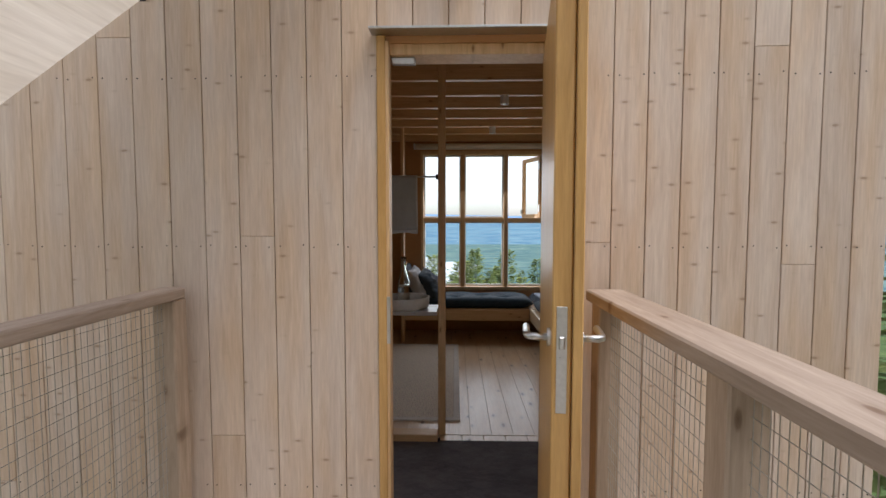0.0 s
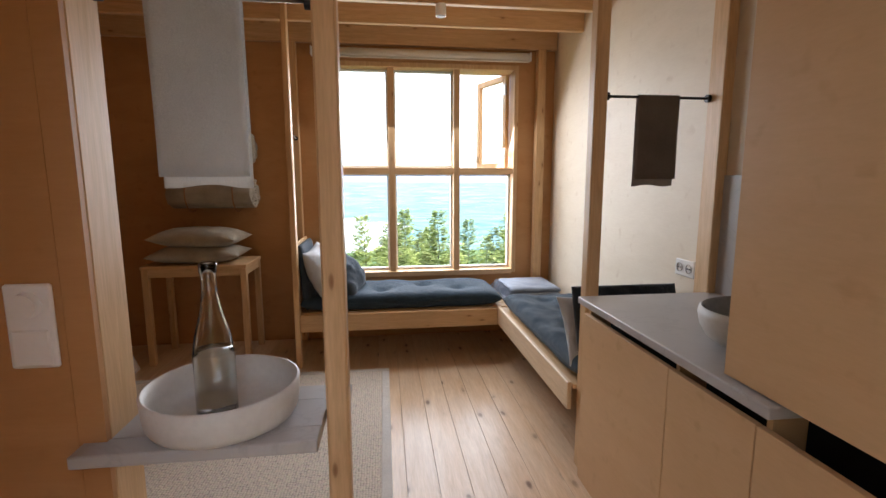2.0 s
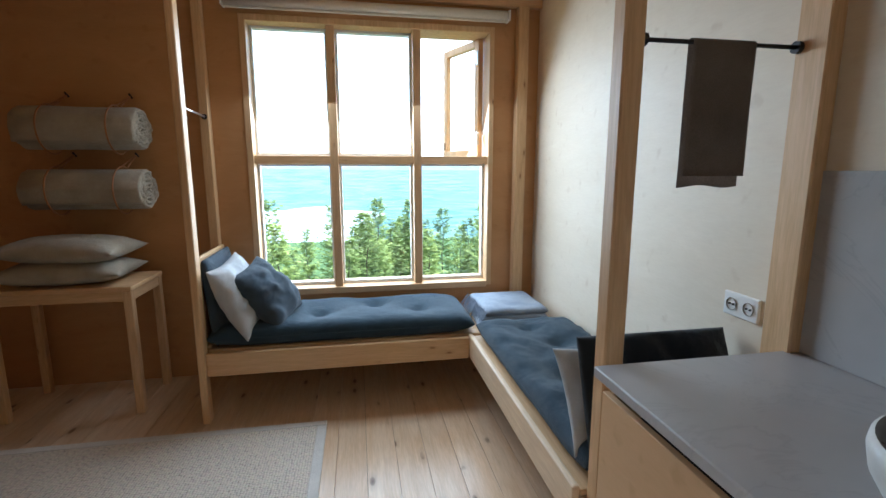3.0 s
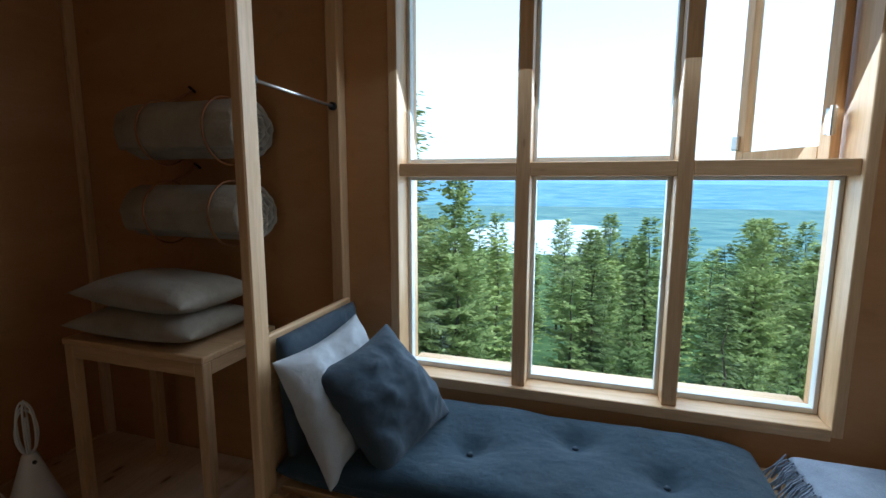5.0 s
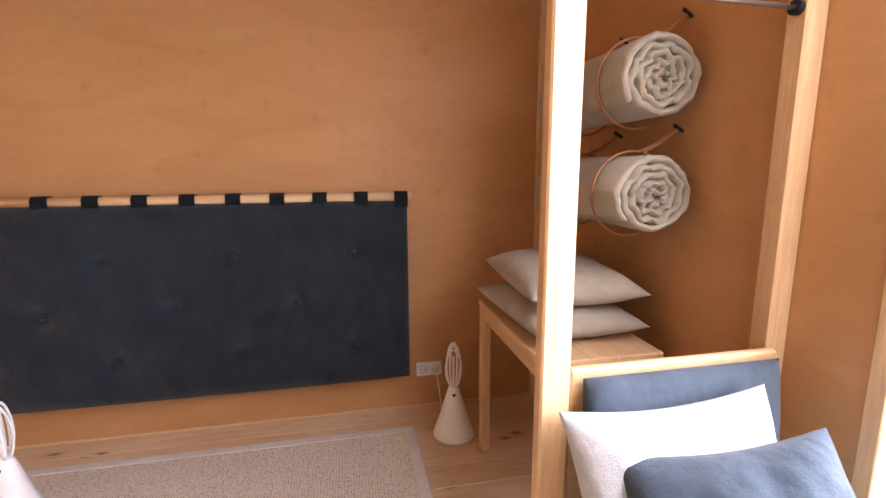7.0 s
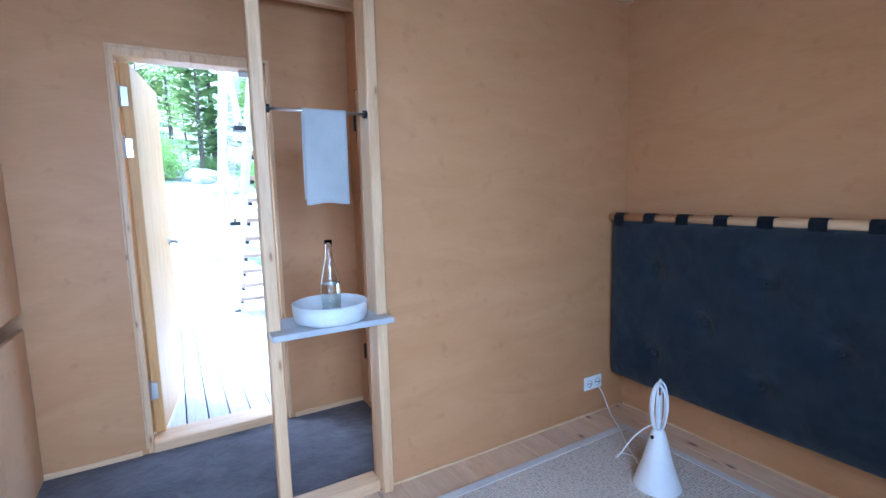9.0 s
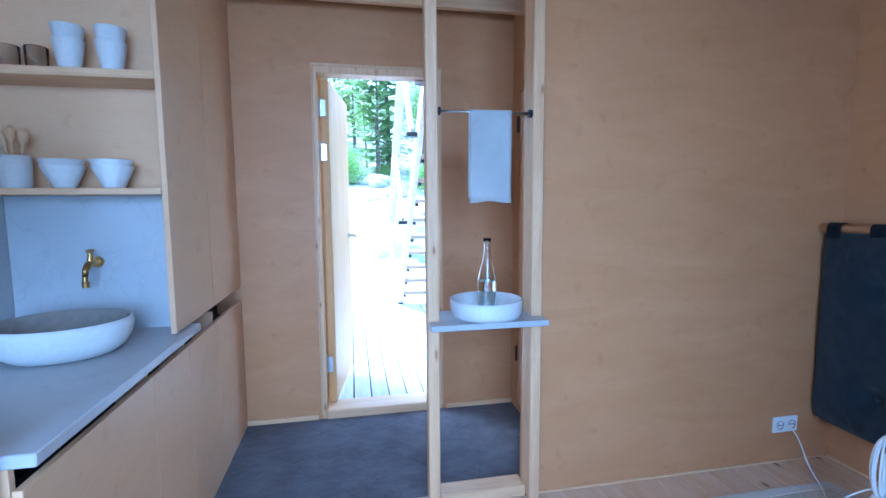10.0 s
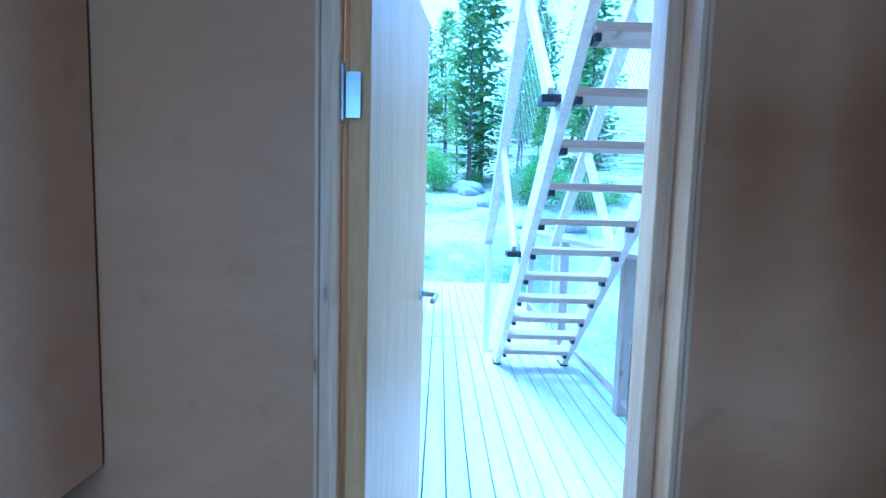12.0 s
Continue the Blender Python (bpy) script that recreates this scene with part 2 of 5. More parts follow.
MARBLE = stone("pale_grey_marble", (0.46, 0.455, 0.455), 0.33)
STEEL = plain("brushed_steel", (0.56, 0.55, 0.53), 0.3, 1.0, 0.08, 80)
DARK_METAL = plain("blackened_iron", (0.035, 0.035, 0.038), 0.45, 0.7, 0.2, 60)
BRASS = plain("aged_brass", (0.42, 0.27, 0.09), 0.35, 1.0, 0.15, 50)
WHITE_PLASTIC = plain("white_plastic", (0.84, 0.84, 0.83), 0.35, 0, 0.02, 30)
# deep-shade black for recesses and holes; also the underlay beneath boards
BLACK = plain("shade_black", (0.012, 0.012, 0.013), 0.6, 0, 0.2, 30)
LEATHER = plain("tan_leather", (0.34, 0.15, 0.06), 0.55, 0, 0.15, 60)
WIRE = plain("galvanised_wire", (0.42, 0.38, 0.33), 0.5, 0.6, 0.15, 60)
WHITE_PAINT = plain("white_painted_wood", (0.74, 0.75, 0.74), 0.45, 0, 0.03, 20)
PANE = pane_glass("window_glass")
def clear_glass(name, ior):
    m, n, l, b = shader(name, 0.015, 0, 0.5)
    b.inputs["Base Color"].default_value = (0.97, 0.99, 0.98, 1)
    b.inputs["Transmission Weight"].default_value, b.inputs["IOR"].default_value = 1.0, ior
    return m


BOTTLE_GLASS = clear_glass("bottle_glass", 1.45)
WATER = clear_glass("still_water", 1.33)


def rug_weave():
    m, n, l, b = shader("boucle_weave", 0.95, 0, 0.1)
    v = coords(n, l, (1, 1, 1), spread=False)
    vo = n.new("ShaderNodeTexVoronoi")
    vo.inputs["Scale"].default_value, vo.inputs["Randomness"].default_value = 78.0, 0.35
    l.new(v, vo.inputs["Vector"])
    r = ramp(n, [(0.0, (0.80, 0.74, 0.65)), (0.5, (0.66, 0.59, 0.50)), (0.85, (0.26, 0.22, 0.17))])
    l.new(vo.outputs["Distance"], r.inputs[0])
    l.new(mixcol(n, l, 0.08, r.outputs[0], vo.outputs["Color"], "SOFT_LIGHT"), b.inputs["Base Color"])
    inv = n.new("ShaderNodeMath")
    inv.operation = "SUBTRACT"
    inv.inputs[0].default_value = 1.0
    l.new(vo.outputs["Distance"], inv.inputs[1])
    bump(n, l, b, inv.outputs[0], 0.9, 0.004)
    return m


RUG = rug_weave()


# ---- mesh helpers ----
def link(name, bm, mat, smooth=False):
    me = bpy.data.meshes.new(name)
    bm.normal_update()
    bm.to_mesh(me)
    bm.free()
    for mt in mat if isinstance(mat, (list, tuple)) else [mat]:
        me.materials.append(mt)
    if smooth:
        me.polygons.foreach_set("use_smooth", [True] * len(me.polygons))
    return new(name, me)


def thing(name, bm, mat, label, category, group="", kind="", smooth=False):
    return tagged(link(name, bm, mat, smooth), label, category, group, kind)


def empty(name, at, label, category, group="", kind=""):
    ob = new(name)
    ob.matrix_world = Matrix.Translation(at)
    return tagged(ob, label, category, group, kind)


def part(name, bm, material, parent, label="", smooth=False):
    """One mesh object under a thing; the mesh is given in world places and brought into the parent's frame."""
    m = Matrix.Identity(4)
    up = parent
    while up is not None:
        m = up.matrix_basis @ m
        up = up.parent
    bm.transform(m.inverted())
    ob = link(name, bm, material, smooth)
    ob.parent = parent
    if label:
        ob["label"] = label
    return ob


def box(x0, x1, y0, y1, z0, z1, bev=0.003, bm=None):
    """A board or block with eased edges."""
    b = bmesh.new()
    bmesh.ops.create_cube(b, size=1)
    for v in b.verts:
        v.co = Vector(((x0 + x1) / 2 + v.co.x * (x1 - x0), (y0 + y1) / 2 + v.co.y * (y1 - y0), (z0 + z1) / 2 + v.co.z * (z1 - z0)))
    if bev > 0:
        bmesh.ops.bevel(b, geom=list(b.edges), offset=bev, segments=1, affect="EDGES")
    if bm is None:
        return b
    return join(bm, b)


def join(a, b):
    me = bpy.data.meshes.new("tmp")
    b.to_mesh(me)
    b.free()
    a.from_mesh(me)
    bpy.data.meshes.remove(me)
    return a


def moved(b, m):
    b.transform(m)
    return b


def tube(points, r, sides=10, closed=False):
    """A round rod or cord along points."""
    b = bmesh.new()
    pts = [Vector(p) for p in points]
    rings = []
    for i, p in enumerate(pts):
        d = (pts[(i + 1) % len(pts)] - pts[i - 1]) if closed or 0 < i < len(pts) - 1 else (pts[min(i + 1, len(pts) - 1)] - pts[max(i - 1, 0)])
        d.normalize()
        u = d.cross(Vector((0.31, 0.17, 0.94)))
        if u.length < 0.1:
            u = d.cross(Vector((1, 0, 0)))
        u.normalize()
        w = d.cross(u)
        rr = r[i] if isinstance(r, (list, tuple)) else r
        rings.append([b.verts.new(p + (u * math.cos(a) + w * math.sin(a)) * rr) for a in (2 * math.pi * k / sides for k in range(sides))])
    n = len(rings)
    for i in range(n if closed else n - 1):
        a, c = rings[i], rings[(i + 1) % n]
        for k in range(sides):
            b.faces.new((a[k], a[(k + 1) % sides], c[(k + 1) % sides], c[k]))
    if not closed:
        b.faces.new(rings[0][::-1])
        b.faces.new(rings[-1])
    bmesh.ops.recalc_face_normals(b, faces=b.faces)
    return b


def lathe(profile, at, sides=40, squash=1.0):
    """Turned shape from (radius, height) pairs about the vertical through at."""
    b = bmesh.new()
    rings = []
    for r, z in profile:
        if r < 1e-5:
            rings.append([b.verts.new((at[0], at[1], at[2] + z))])
        else:
            rings.append([b.verts.new((at[0] + r * math.cos(a), at[1] + squash * r * math.sin(a), at[2] + z)) for a in (2 * math.pi * k / sides for k in range(sides))])
    for a, c in zip(rings, rings[1:]):
        for k in range(sides):
            q = [a[k % len(a)], a[(k + 1) % len(a)], c[(k + 1) % len(c)], c[k % len(c)]]
            q = list(dict.fromkeys(q))
            if len(q) > 2:
                b.faces.new(q)
    bmesh.ops.recalc_face_normals(b, faces=b.faces)
    return b


def cushion(w, d, h, seed, nx=36, ny=30, power=2.6, wrinkle=0.012, tufts=(), edge=0.02, corner=0.0):
    """A stuffed cushion or mattress lying flat round the origin: w by d, h thick, with a seam, wrinkles and tufts."""
    b = bmesh.new()
    top, bot = {}, {}
    for i in range(nx + 1):
        for j in range(ny + 1):
            u, v = 2 * i / nx - 1, 2 * j / ny - 1
            # ease the grid towards the rim
            u, v = math.sin(u * math.pi / 2) * 0.6 + u * 0.4, math.sin(v * math.pi / 2) * 0.6 + v * 0.4
            e = max(0.0, (1 - abs(u) ** power)) ** 0.5 * max(0.0, (1 - abs(v) ** power)) ** 0.5
            pinch = 1 - corner * (1 - (abs(u) * abs(v)) ** 2) * (abs(u) ** 3 if abs(u) > abs(v) else abs(v) ** 3)
            x, y = u * w / 2 * pinch, v * d / 2 * pinch
            n = noise.noise(Vector((x * 7 + seed, y * 7, seed * 1.7))) + 0.6 * (0.5 - 2 * abs(noise.noise(Vector((x * 9 + 2 * y, y * 5 + seed, seed))))) + 0.3 * noise.noise(Vector((x * 23, y * 19 + seed, seed)))
            z = h / 2 * e + n * wrinkle * e
            dip = sum(math.exp(-((x - tx) ** 2 + (y - ty) ** 2) / 0.0022) * 0.45 + math.exp(-((x - tx) ** 2 + (y - ty) ** 2) / 0.022) * 0.38 for tx, ty in tufts)
            z *= max(0.12, 1 - 1.25 * dip)
            rim = i in (0, nx) or j in (0, ny)
            top[i, j] = b.verts.new((x, y, z + edge * 0.0))
            bot[i, j] = top[i, j] if rim else b.verts.new((x, y, -h / 2 * e * (0.95 if not tufts else 1.0) + n * wrinkle * 0.4 * e))
    for i in range(nx):
        for j in range(ny):
            b.faces.new((top[i, j], top[i + 1, j], top[i + 1, j + 1], top[i, j + 1]))
            q = [bot[i, j], bot[i, j + 1], bot[i + 1, j + 1], bot[i + 1, j]]
            b.faces.new(q)
    bmesh.ops.recalc_face_normals(b, faces=b.faces)
    return b


def wall_with_hole(axis, a0, a1, b0, b1, z0, z1, hole=None):
    """A solid wall: runs along axis from a0 to a1, b0..b1 thick, with an opening (lo, hi, bottom, top)."""
    def blk(bm, p0, p1, q0, q1):
        return box(p0, p1, b0, b1, q0, q1, 0, bm) if axis == "x" else box(b0, b1, p0, p1, q0, q1, 0, bm)
    bm = bmesh.new()
    if hole is None:
        return blk(bm, a0, a1, z0, z1)
    lo, hi, bo, to = hole
    blk(bm, a0, lo, z0, z1)
    blk(bm, hi, a1, z0, z1)
    if bo > z0:
        blk(bm, lo, hi, z0, bo)
    blk(bm, lo, hi, to, z1)
    return bm


# ---- the place in numbers ----
Y_OUT, Y_IN = 2.76, 2.91            # entrance wall: cladding face, inner face
Y_WIN, Y_WOUT = 7.00, 7.22          # window wall
X_L, X_R = -2.22, 1.55              # inner faces of the side walls
Y_PART, Y_PBACK = 3.90, 3.82        # partition
X_WC = -0.79                        # wall of the small closed room
X_CAB, Y_CT, Z_CT = 0.92, 4.82, 0.872
Y_NICHE = 3.955                     # end of the tall cabinets
Z_CEIL, Z_BEAM = 2.68, 2.49
D0, D1, D_TOP = -0.305, 0.465, 2.185  # door opening
W0, W1, WB, WT = -0.447, 1.225, 0.555, 2.375
M1, M2, MT = 0.112, 0.683, 1.474    # window bars
BENCH, Y_B = 0.405, 6.32            # seat height and front of the window bench
DECK = -0.03


def structure(name, bm, mat, label, category, smooth=False):
    return thing(name, bm, mat, label, category, "", "structure", smooth)


# ---- walls, floor, ceiling ----
wall_front = structure("wall_south", wall_with_hole("x", X_L - 0.16, X_R + 0.20, Y_OUT + 0.022, Y_IN, -0.25, 2.95, (D0, D1, -0.02, D_TOP)), PLY_Y, "birch plywood entrance wall clad with vertical spruce boards outside", "wall")
structure("wall_north", wall_with_hole("x", X_L - 0.16, X_R + 0.20, Y_WIN, Y_WOUT, -0.25, 2.95, (W0, W1, WB, WT)), PLY_Y, "warm birch plywood wall round the large window", "wall")
structure("wall_west", wall_with_hole("y", Y_IN, Y_WIN, X_L - 0.16, X_L, -0.25, 2.95), PLY_X, "warm birch plywood side wall of the cabin", "wall")
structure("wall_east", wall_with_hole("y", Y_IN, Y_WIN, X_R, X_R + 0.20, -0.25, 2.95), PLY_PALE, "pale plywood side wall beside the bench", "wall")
structure("wall_partition", box(X_L, -0.566, Y_PBACK, Y_PART, 0, Z_CEIL, 0.0), PLY_Y, "plywood partition wall closing off the small room", "wall")
structure("wall_partition_end", box(-0.565, -0.515, Y_PBACK, 3.834, 0.0, Z_CEIL, 0.0), PLY_Y, "plywood edge of the partition covering its end stud", "wall")
structure("wall_small_room", wall_with_hole("y", Y_IN, Y_PBACK, X_WC - 0.06, X_WC, 0, Z_CEIL, (3.02, 3.72, 0.02, 2.05)), PLY_X, "plywood wall of the small closed room by the entrance", "wall")
cm = box(X_L, X_R, Y_IN, Y_WIN, Z_CEIL, Z_CEIL + 0.03, 0.0)
structure("ceiling", cm, PINE_X, "pine board ceiling above the beams", "ceiling")
structure("roof", box(X_L - 0.2, X_R + 0.24, Y_OUT - 0.02, Y_WOUT + 0.05, 2.96, 3.06, 0.01), STAIR_WOOD, "flat boarded roof of the cabin", "roof")
beam = structure("ceiling_beam", box(X_L, X_R, 6.40, 6.445, Z_BEAM, Z_CEIL, 0.004), PINE_X, "pine ceiling beam running across the room", "beam")
tagged(beam, group="ceiling beams")
for k in range(1, 9):
    copy_thing(beam, Matrix.Translation((0, -0.418 * k, 0)))
structure("top_rail_north", box(X_L, X_R, 6.95, Y_WIN, 2.50, Z_CEIL, 0.004), PINE_X, "pine rail along the top of the window wall", "beam")

floor = structure("floor", box(X_L, X_R, Y_PBACK, Y_WIN, -0.06, -0.024, 0.0), BLACK, "pine plank floor with knots", "floor")
structure("entrance_carpet", box(X_WC, X_CAB + 0.02, Y_IN, Y_PBACK, -0.06, 0.0, 0.0), CARPET, "dark charcoal carpet in the entrance", "carpet")
structure("floor_sill", box(-0.514, -0.101, 3.80, 3.90, -0.02, 0.045, 0.004), PINE_X, "low pine sill board between two posts", "sill")


# ---- posts ----
def post(x0, x1, y0, y1, label, z0=0.0, z1=Z_CEIL, mat=PINE_Z):
    return thing("post", box(x0, x1, y0, y1, z0, z1, 0.005), mat, label, "post", "pine posts", "structure")


post(-0.100, -0.050, 3.895, 3.955, "pine post carrying a towel rail beside the basin")
post(-0.565, -0.515, 3.835, 3.945, "pine post at the end of the partition")
post(-0.632, -0.593, 6.30, 6.37, "pine post at the corner of the window bench")
post(-0.705, -0.648, 6.94, Y_WIN, "pine post on the wall by the window", 0, 2.50)
post(1.375, 1.45, 6.93, Y_WIN, "pine post between window and corner", 0, 2.50)
post(0.945, 1.006, 4.86, 4.92, "pine post at the end of the counter")
post(1.50, X_R, 4.80, 4.90, "pine post against the wall behind the counter")
structure("corner_strip", box(X_L, X_L + 0.03, 6.95, Y_WIN, 0, Z_CEIL, 0.004), PINE_Z, "pine strip in the corner", "trim")
structure("baseboard_west", box(X_L, X_L + 0.012, Y_PART + 0.012, 6.95, 0.0, 0.012, 0.003), PINE_Y, "thin pine strip along the floor", "baseboard")
structure("baseboard_south", box(-2.20, -0.566, Y_PART, Y_PART + 0.012, 0.0, 0.012, 0.003), PINE_X, "thin pine strip along the partition", "baseboard")
structure("baseboard_entrance", box(X_WC, D0 - 0.03, Y_IN, Y_IN + 0.01, 0.0, 0.03, 0.002), PINE_X, "thin pine strip along the entrance wall", "baseboard")
structure("baseboard_cabinet", box(D1 + 0.03, X_CAB, Y_IN, Y_IN + 0.01, 0.0, 0.03, 0.002), PINE_X, "thin pine strip beside the cabinet", "baseboard")


# ---- window ----
def window():
    w = empty("window_1", (0.4, 7.10, WB), "large pine window of six panes with one open casement", "window", "", "structure")
    f = box(W0, W0 + 0.04, Y_WIN - 0.01, Y_WOUT, WB, WT)
    box(W1 - 0.035, W1, Y_WIN - 0.01, Y_WOUT, WB, WT, 0.003, f)
    box(W0 + 0.04, W1 - 0.035, Y_WIN - 0.01, Y_WOUT, WT - 0.04, WT, 0.003, f)
    part("window_frame", f, PINE_Z, w)
    part("window_sill", box(W0 + 0.04, W1 - 0.035, Y_WIN - 0.012, Y_WOUT + 0.04, WB - 0.015, WB + 0.03), PINE_X, w)
    for x in (M1, M2):
        part("mullion", box(x - 0.027, x + 0.027, 7.01, 7.17, WB + 0.03, WT - 0.04), PINE_Z, w)
    lo, hi = W0 + 0.04, W1 - 0.035
    spans = [(lo, M1 - 0.027), (M1 + 0.027, M2 - 0.027), (M2 + 0.027, hi)]
    for a, b in spans:
        part("transom", box(a, b, 7.01, 7.17, MT - 0.027, MT + 0.027), PINE_X, w)
    for i, (a, b) in enumerate(spans):
        for j, (z0, z1) in enumerate([(WB + 0.03, MT - 0.027), (MT + 0.027, WT - 0.04)]):
            if i == 2 and j == 1:
                continue
            s = box(a, a + 0.016, 7.10, 7.14, z0, z1, 0.002)
            box(b - 0.016, b, 7.10, 7.14, z0, z1, 0.002, s)
            box(a + 0.016, b - 0.016, 7.10, 7.14, z0, z0 + 0.022, 0.002, s)
            box(a + 0.016, b - 0.016, 7.10, 7.14, z1 - 0.016, z1, 0.002, s)
            part("pane_bead", s, WHITE_PAINT, w, "white painted glazing bead")
            p = part("pane", box(a + 0.012, b - 0.012, 7.118, 7.122, z0 + 0.012, z1 - 0.012, 0), PANE, w)
            p.visible_shadow = False
    # the open casement, hinged at the side of the frame and swung outwards
    wd, z0, z1 = hi - (M2 + 0.027) - 0.006, MT + 0.03, WT - 0.044
    turn = Matrix.Translation((hi - 0.004, 7.15, 0)) @ Matrix.Rotation(radians(-68), 4, "Z")
    s = box(-0.05, 0, -0.04, 0, z0, z1)
    box(-wd, -wd + 0.05, -0.04, 0, z0, z1, 0.003, s)
    box(-wd + 0.05, -0.05, -0.04, 0, z0, z0 + 0.05, 0.003, s)
    box(-wd + 0.05, -0.05, -0.04, 0, z1 - 0.05, z1, 0.003, s)
    c = part("casement", moved(s, turn), PINE_Z, w, "open pine casement")
    g = part("pane", moved(box(-wd + 0.045, -0.045, -0.022, -0.018, z0 + 0.045, z1 - 0.045, 0), turn), PANE, c)
    g.visible_shadow = False
    for z in (z0 + 0.13, z1 - 0.13):
        h = moved(box(-0.03, 0.012, -0.047, -0.035, z - 0.045, z + 0.045, 0.003), turn)
        join(h, tube([turn @ Vector((0.006, -0.05, z - 0.05)), turn @ Vector((0.006, -0.05, z + 0.05))], 0.008))
        part("hinge", h, STEEL, c, "galvanised hinge")
    h = moved(box(-wd - 0.012, -wd + 0.03, -0.055, -0.04, z0 + 0.06, z0 + 0.12, 0.004), turn)
    part("catch", h, STEEL, c)
    return w


window()
bl = empty("roller_blind", (0.4, 6.96, 2.44), "rolled-up cream roller blind above the window", "blind")
part("roll", tube([(-0.515, 6.955, 2.437), (1.30, 6.955, 2.437)], 0.032, 16), BLIND, bl, smooth=True)
part("bottom_rail", box(-0.515, 1.30, 6.942, 6.956, 2.391, 2.405), BLIND, bl)
for x in (-0.53, 1.302):
    part("bracket", box(x, x + 0.012, 6.92, Y_WIN, 2.40, 2.47), WHITE_PLASTIC, bl)


# ---- entrance door ----
def entrance_door():
    fr = empty("door_1", (0.05, Y_IN, 0), "open entrance door with golden veneer and a pine frame", "door", "", "structure")
    f = box(D0, D0 + 0.045, Y_OUT - 0.005, Y_OUT + 0.075, 0.0, D_TOP)
    box(D0, D0 + 0.012, Y_OUT + 0.076, Y_IN + 0.004, 0.0, D_TOP, 0.002, f)
    box(D1 - 0.024, D1, Y_OUT + 0.03, Y_IN + 0.004, 0.0, D_TOP, 0.003, f)
    box(D0 + 0.045, D1 - 0.024, Y_OUT + 0.03, Y_IN + 0.004, D_TOP - 0.045, D_TOP, 0.003, f)
    part("frame", f, PINE_Z, fr)
    c = box(D0 - 0.010, D0, Y_IN, Y_IN + 0.008, 0.03, D_TOP + 0.012, 0.002)
    box(D1, D1 + 0.010, Y_IN, Y_IN + 0.008, 0.03, D_TOP + 0.012, 0.002, c)
    box(D0, D1, Y_IN, Y_IN + 0.008, D_TOP - 0.005, D_TOP + 0.012, 0.002, c)
    part("architrave", c, PINE_Z, fr)
    o = box(D0 - 0.004, D0 + 0.032, Y_OUT - 0.012, Y_OUT + 0.02, 0.0, D_TOP + 0.02, 0.003)
    box(D1 - 0.002, 0.518, Y_OUT - 0.004, Y_OUT + 0.02, 0.0, D_TOP + 0.02, 0.003, o)
    part("outer_casing", o, DOOR_OAK, fr)
    part("threshold", box(D0 + 0.045, D1 - 0.024, Y_OUT - 0.01, Y_IN + 0.01, -0.02, 0.055, 0.006), PINE_X, fr)
    part("head_plate", box(D0 - 0.025, D1 + 0.03, Y_OUT - 0.075, Y_OUT + 0.005, D_TOP + 0.022, D_TOP + 0.032, 0.002), STEEL, fr, "galvanised drip plate above the door")
    part("keeper", box(D0 + 0.018, D0 + 0.047, Y_OUT - 0.0075, Y_OUT - 0.003, 0.93, 1.13, 0.001), STEEL, fr, "steel keeper plate")
    part("door_closer", box(D0 + 0.05, D0 + 0.15, Y_OUT + 0.05, Y_OUT + 0.08, D_TOP - 0.075, D_TOP - 0.047), STEEL, fr)
    # leaf, built shut with the hinge at the origin, then swung out
    turn = Matrix.Translation((0.380, Y_OUT + 0.05, 0)) @ Matrix.Rotation(radians(82), 4, "Z")
    wd, th, z0, z1 = 0.765, 0.052, 0.065, D_TOP - 0.05
    leaf = part("leaf", moved(box(-wd, 0, -th, 0, z0, z1, 0.004), turn), DOOR_OAK, fr, "golden veneered door leaf")
    part("outer_lining", moved(box(-wd - 0.014, -0.05, -th - 0.028, -th - 0.002, z0 - 0.02, z1 + 0.03, 0.003), turn), DOOR_OAK, leaf, "outer veneered panel of the door")
    zh = 1.12
    part("lock_plate", moved(box(-wd - 0.0025, -wd + 0.001, -0.040, -0.012, zh - 0.19, zh + 0.10, 0.0006), turn), STEEL, leaf, "steel lock plate")
    bolt = box(-wd - 0.012, -wd, -0.034, -0.018, zh - 0.015, zh + 0.02, 0.003)
    part("latch_bolt", moved(bolt, turn), STEEL, leaf)
    for side, y0 in ((1, 0.0), (-1, -th - 0.028)):
        rose = tube([(-wd + 0.07, y0, zh), (-wd + 0.07, y0 + side * 0.009, zh)], 0.026, 22)
        part("rose", moved(rose, turn), STEEL, leaf)
        path = [(-wd + 0.07, y0, zh), (-wd + 0.07, y0 + side * 0.05, zh), (-wd + 0.078, y0 + side * 0.062, zh), (-wd + 0.10, y0 + side * 0.066, zh), (-wd + 0.20, y0 + side * 0.066, zh)]
        part("door_handle", moved(tube(path, 0.0105, 12), turn), STEEL, leaf, "brushed steel lever handle", True)
    for z in (0.33, 1.69, 1.96):
        h = tube([(0.438, Y_OUT + 0.068, z - 0.06), (0.438, Y_OUT + 0.068, z + 0.06)], 0.008, 12)
        join(h, box(0.398, 0.438, Y_OUT + 0.064, Y_OUT + 0.068, z - 0.055, z + 0.045, 0.001))
        for dz in (-0.04, 0.0, 0.03):
            join(h, tube([(0.412, Y_OUT + 0.066, z + dz), (0.412, Y_OUT + 0.0705, z + dz)], 0.005, 8))
        part("hinge", h, STEEL, fr, "galvanised door hinge")


entrance_door()


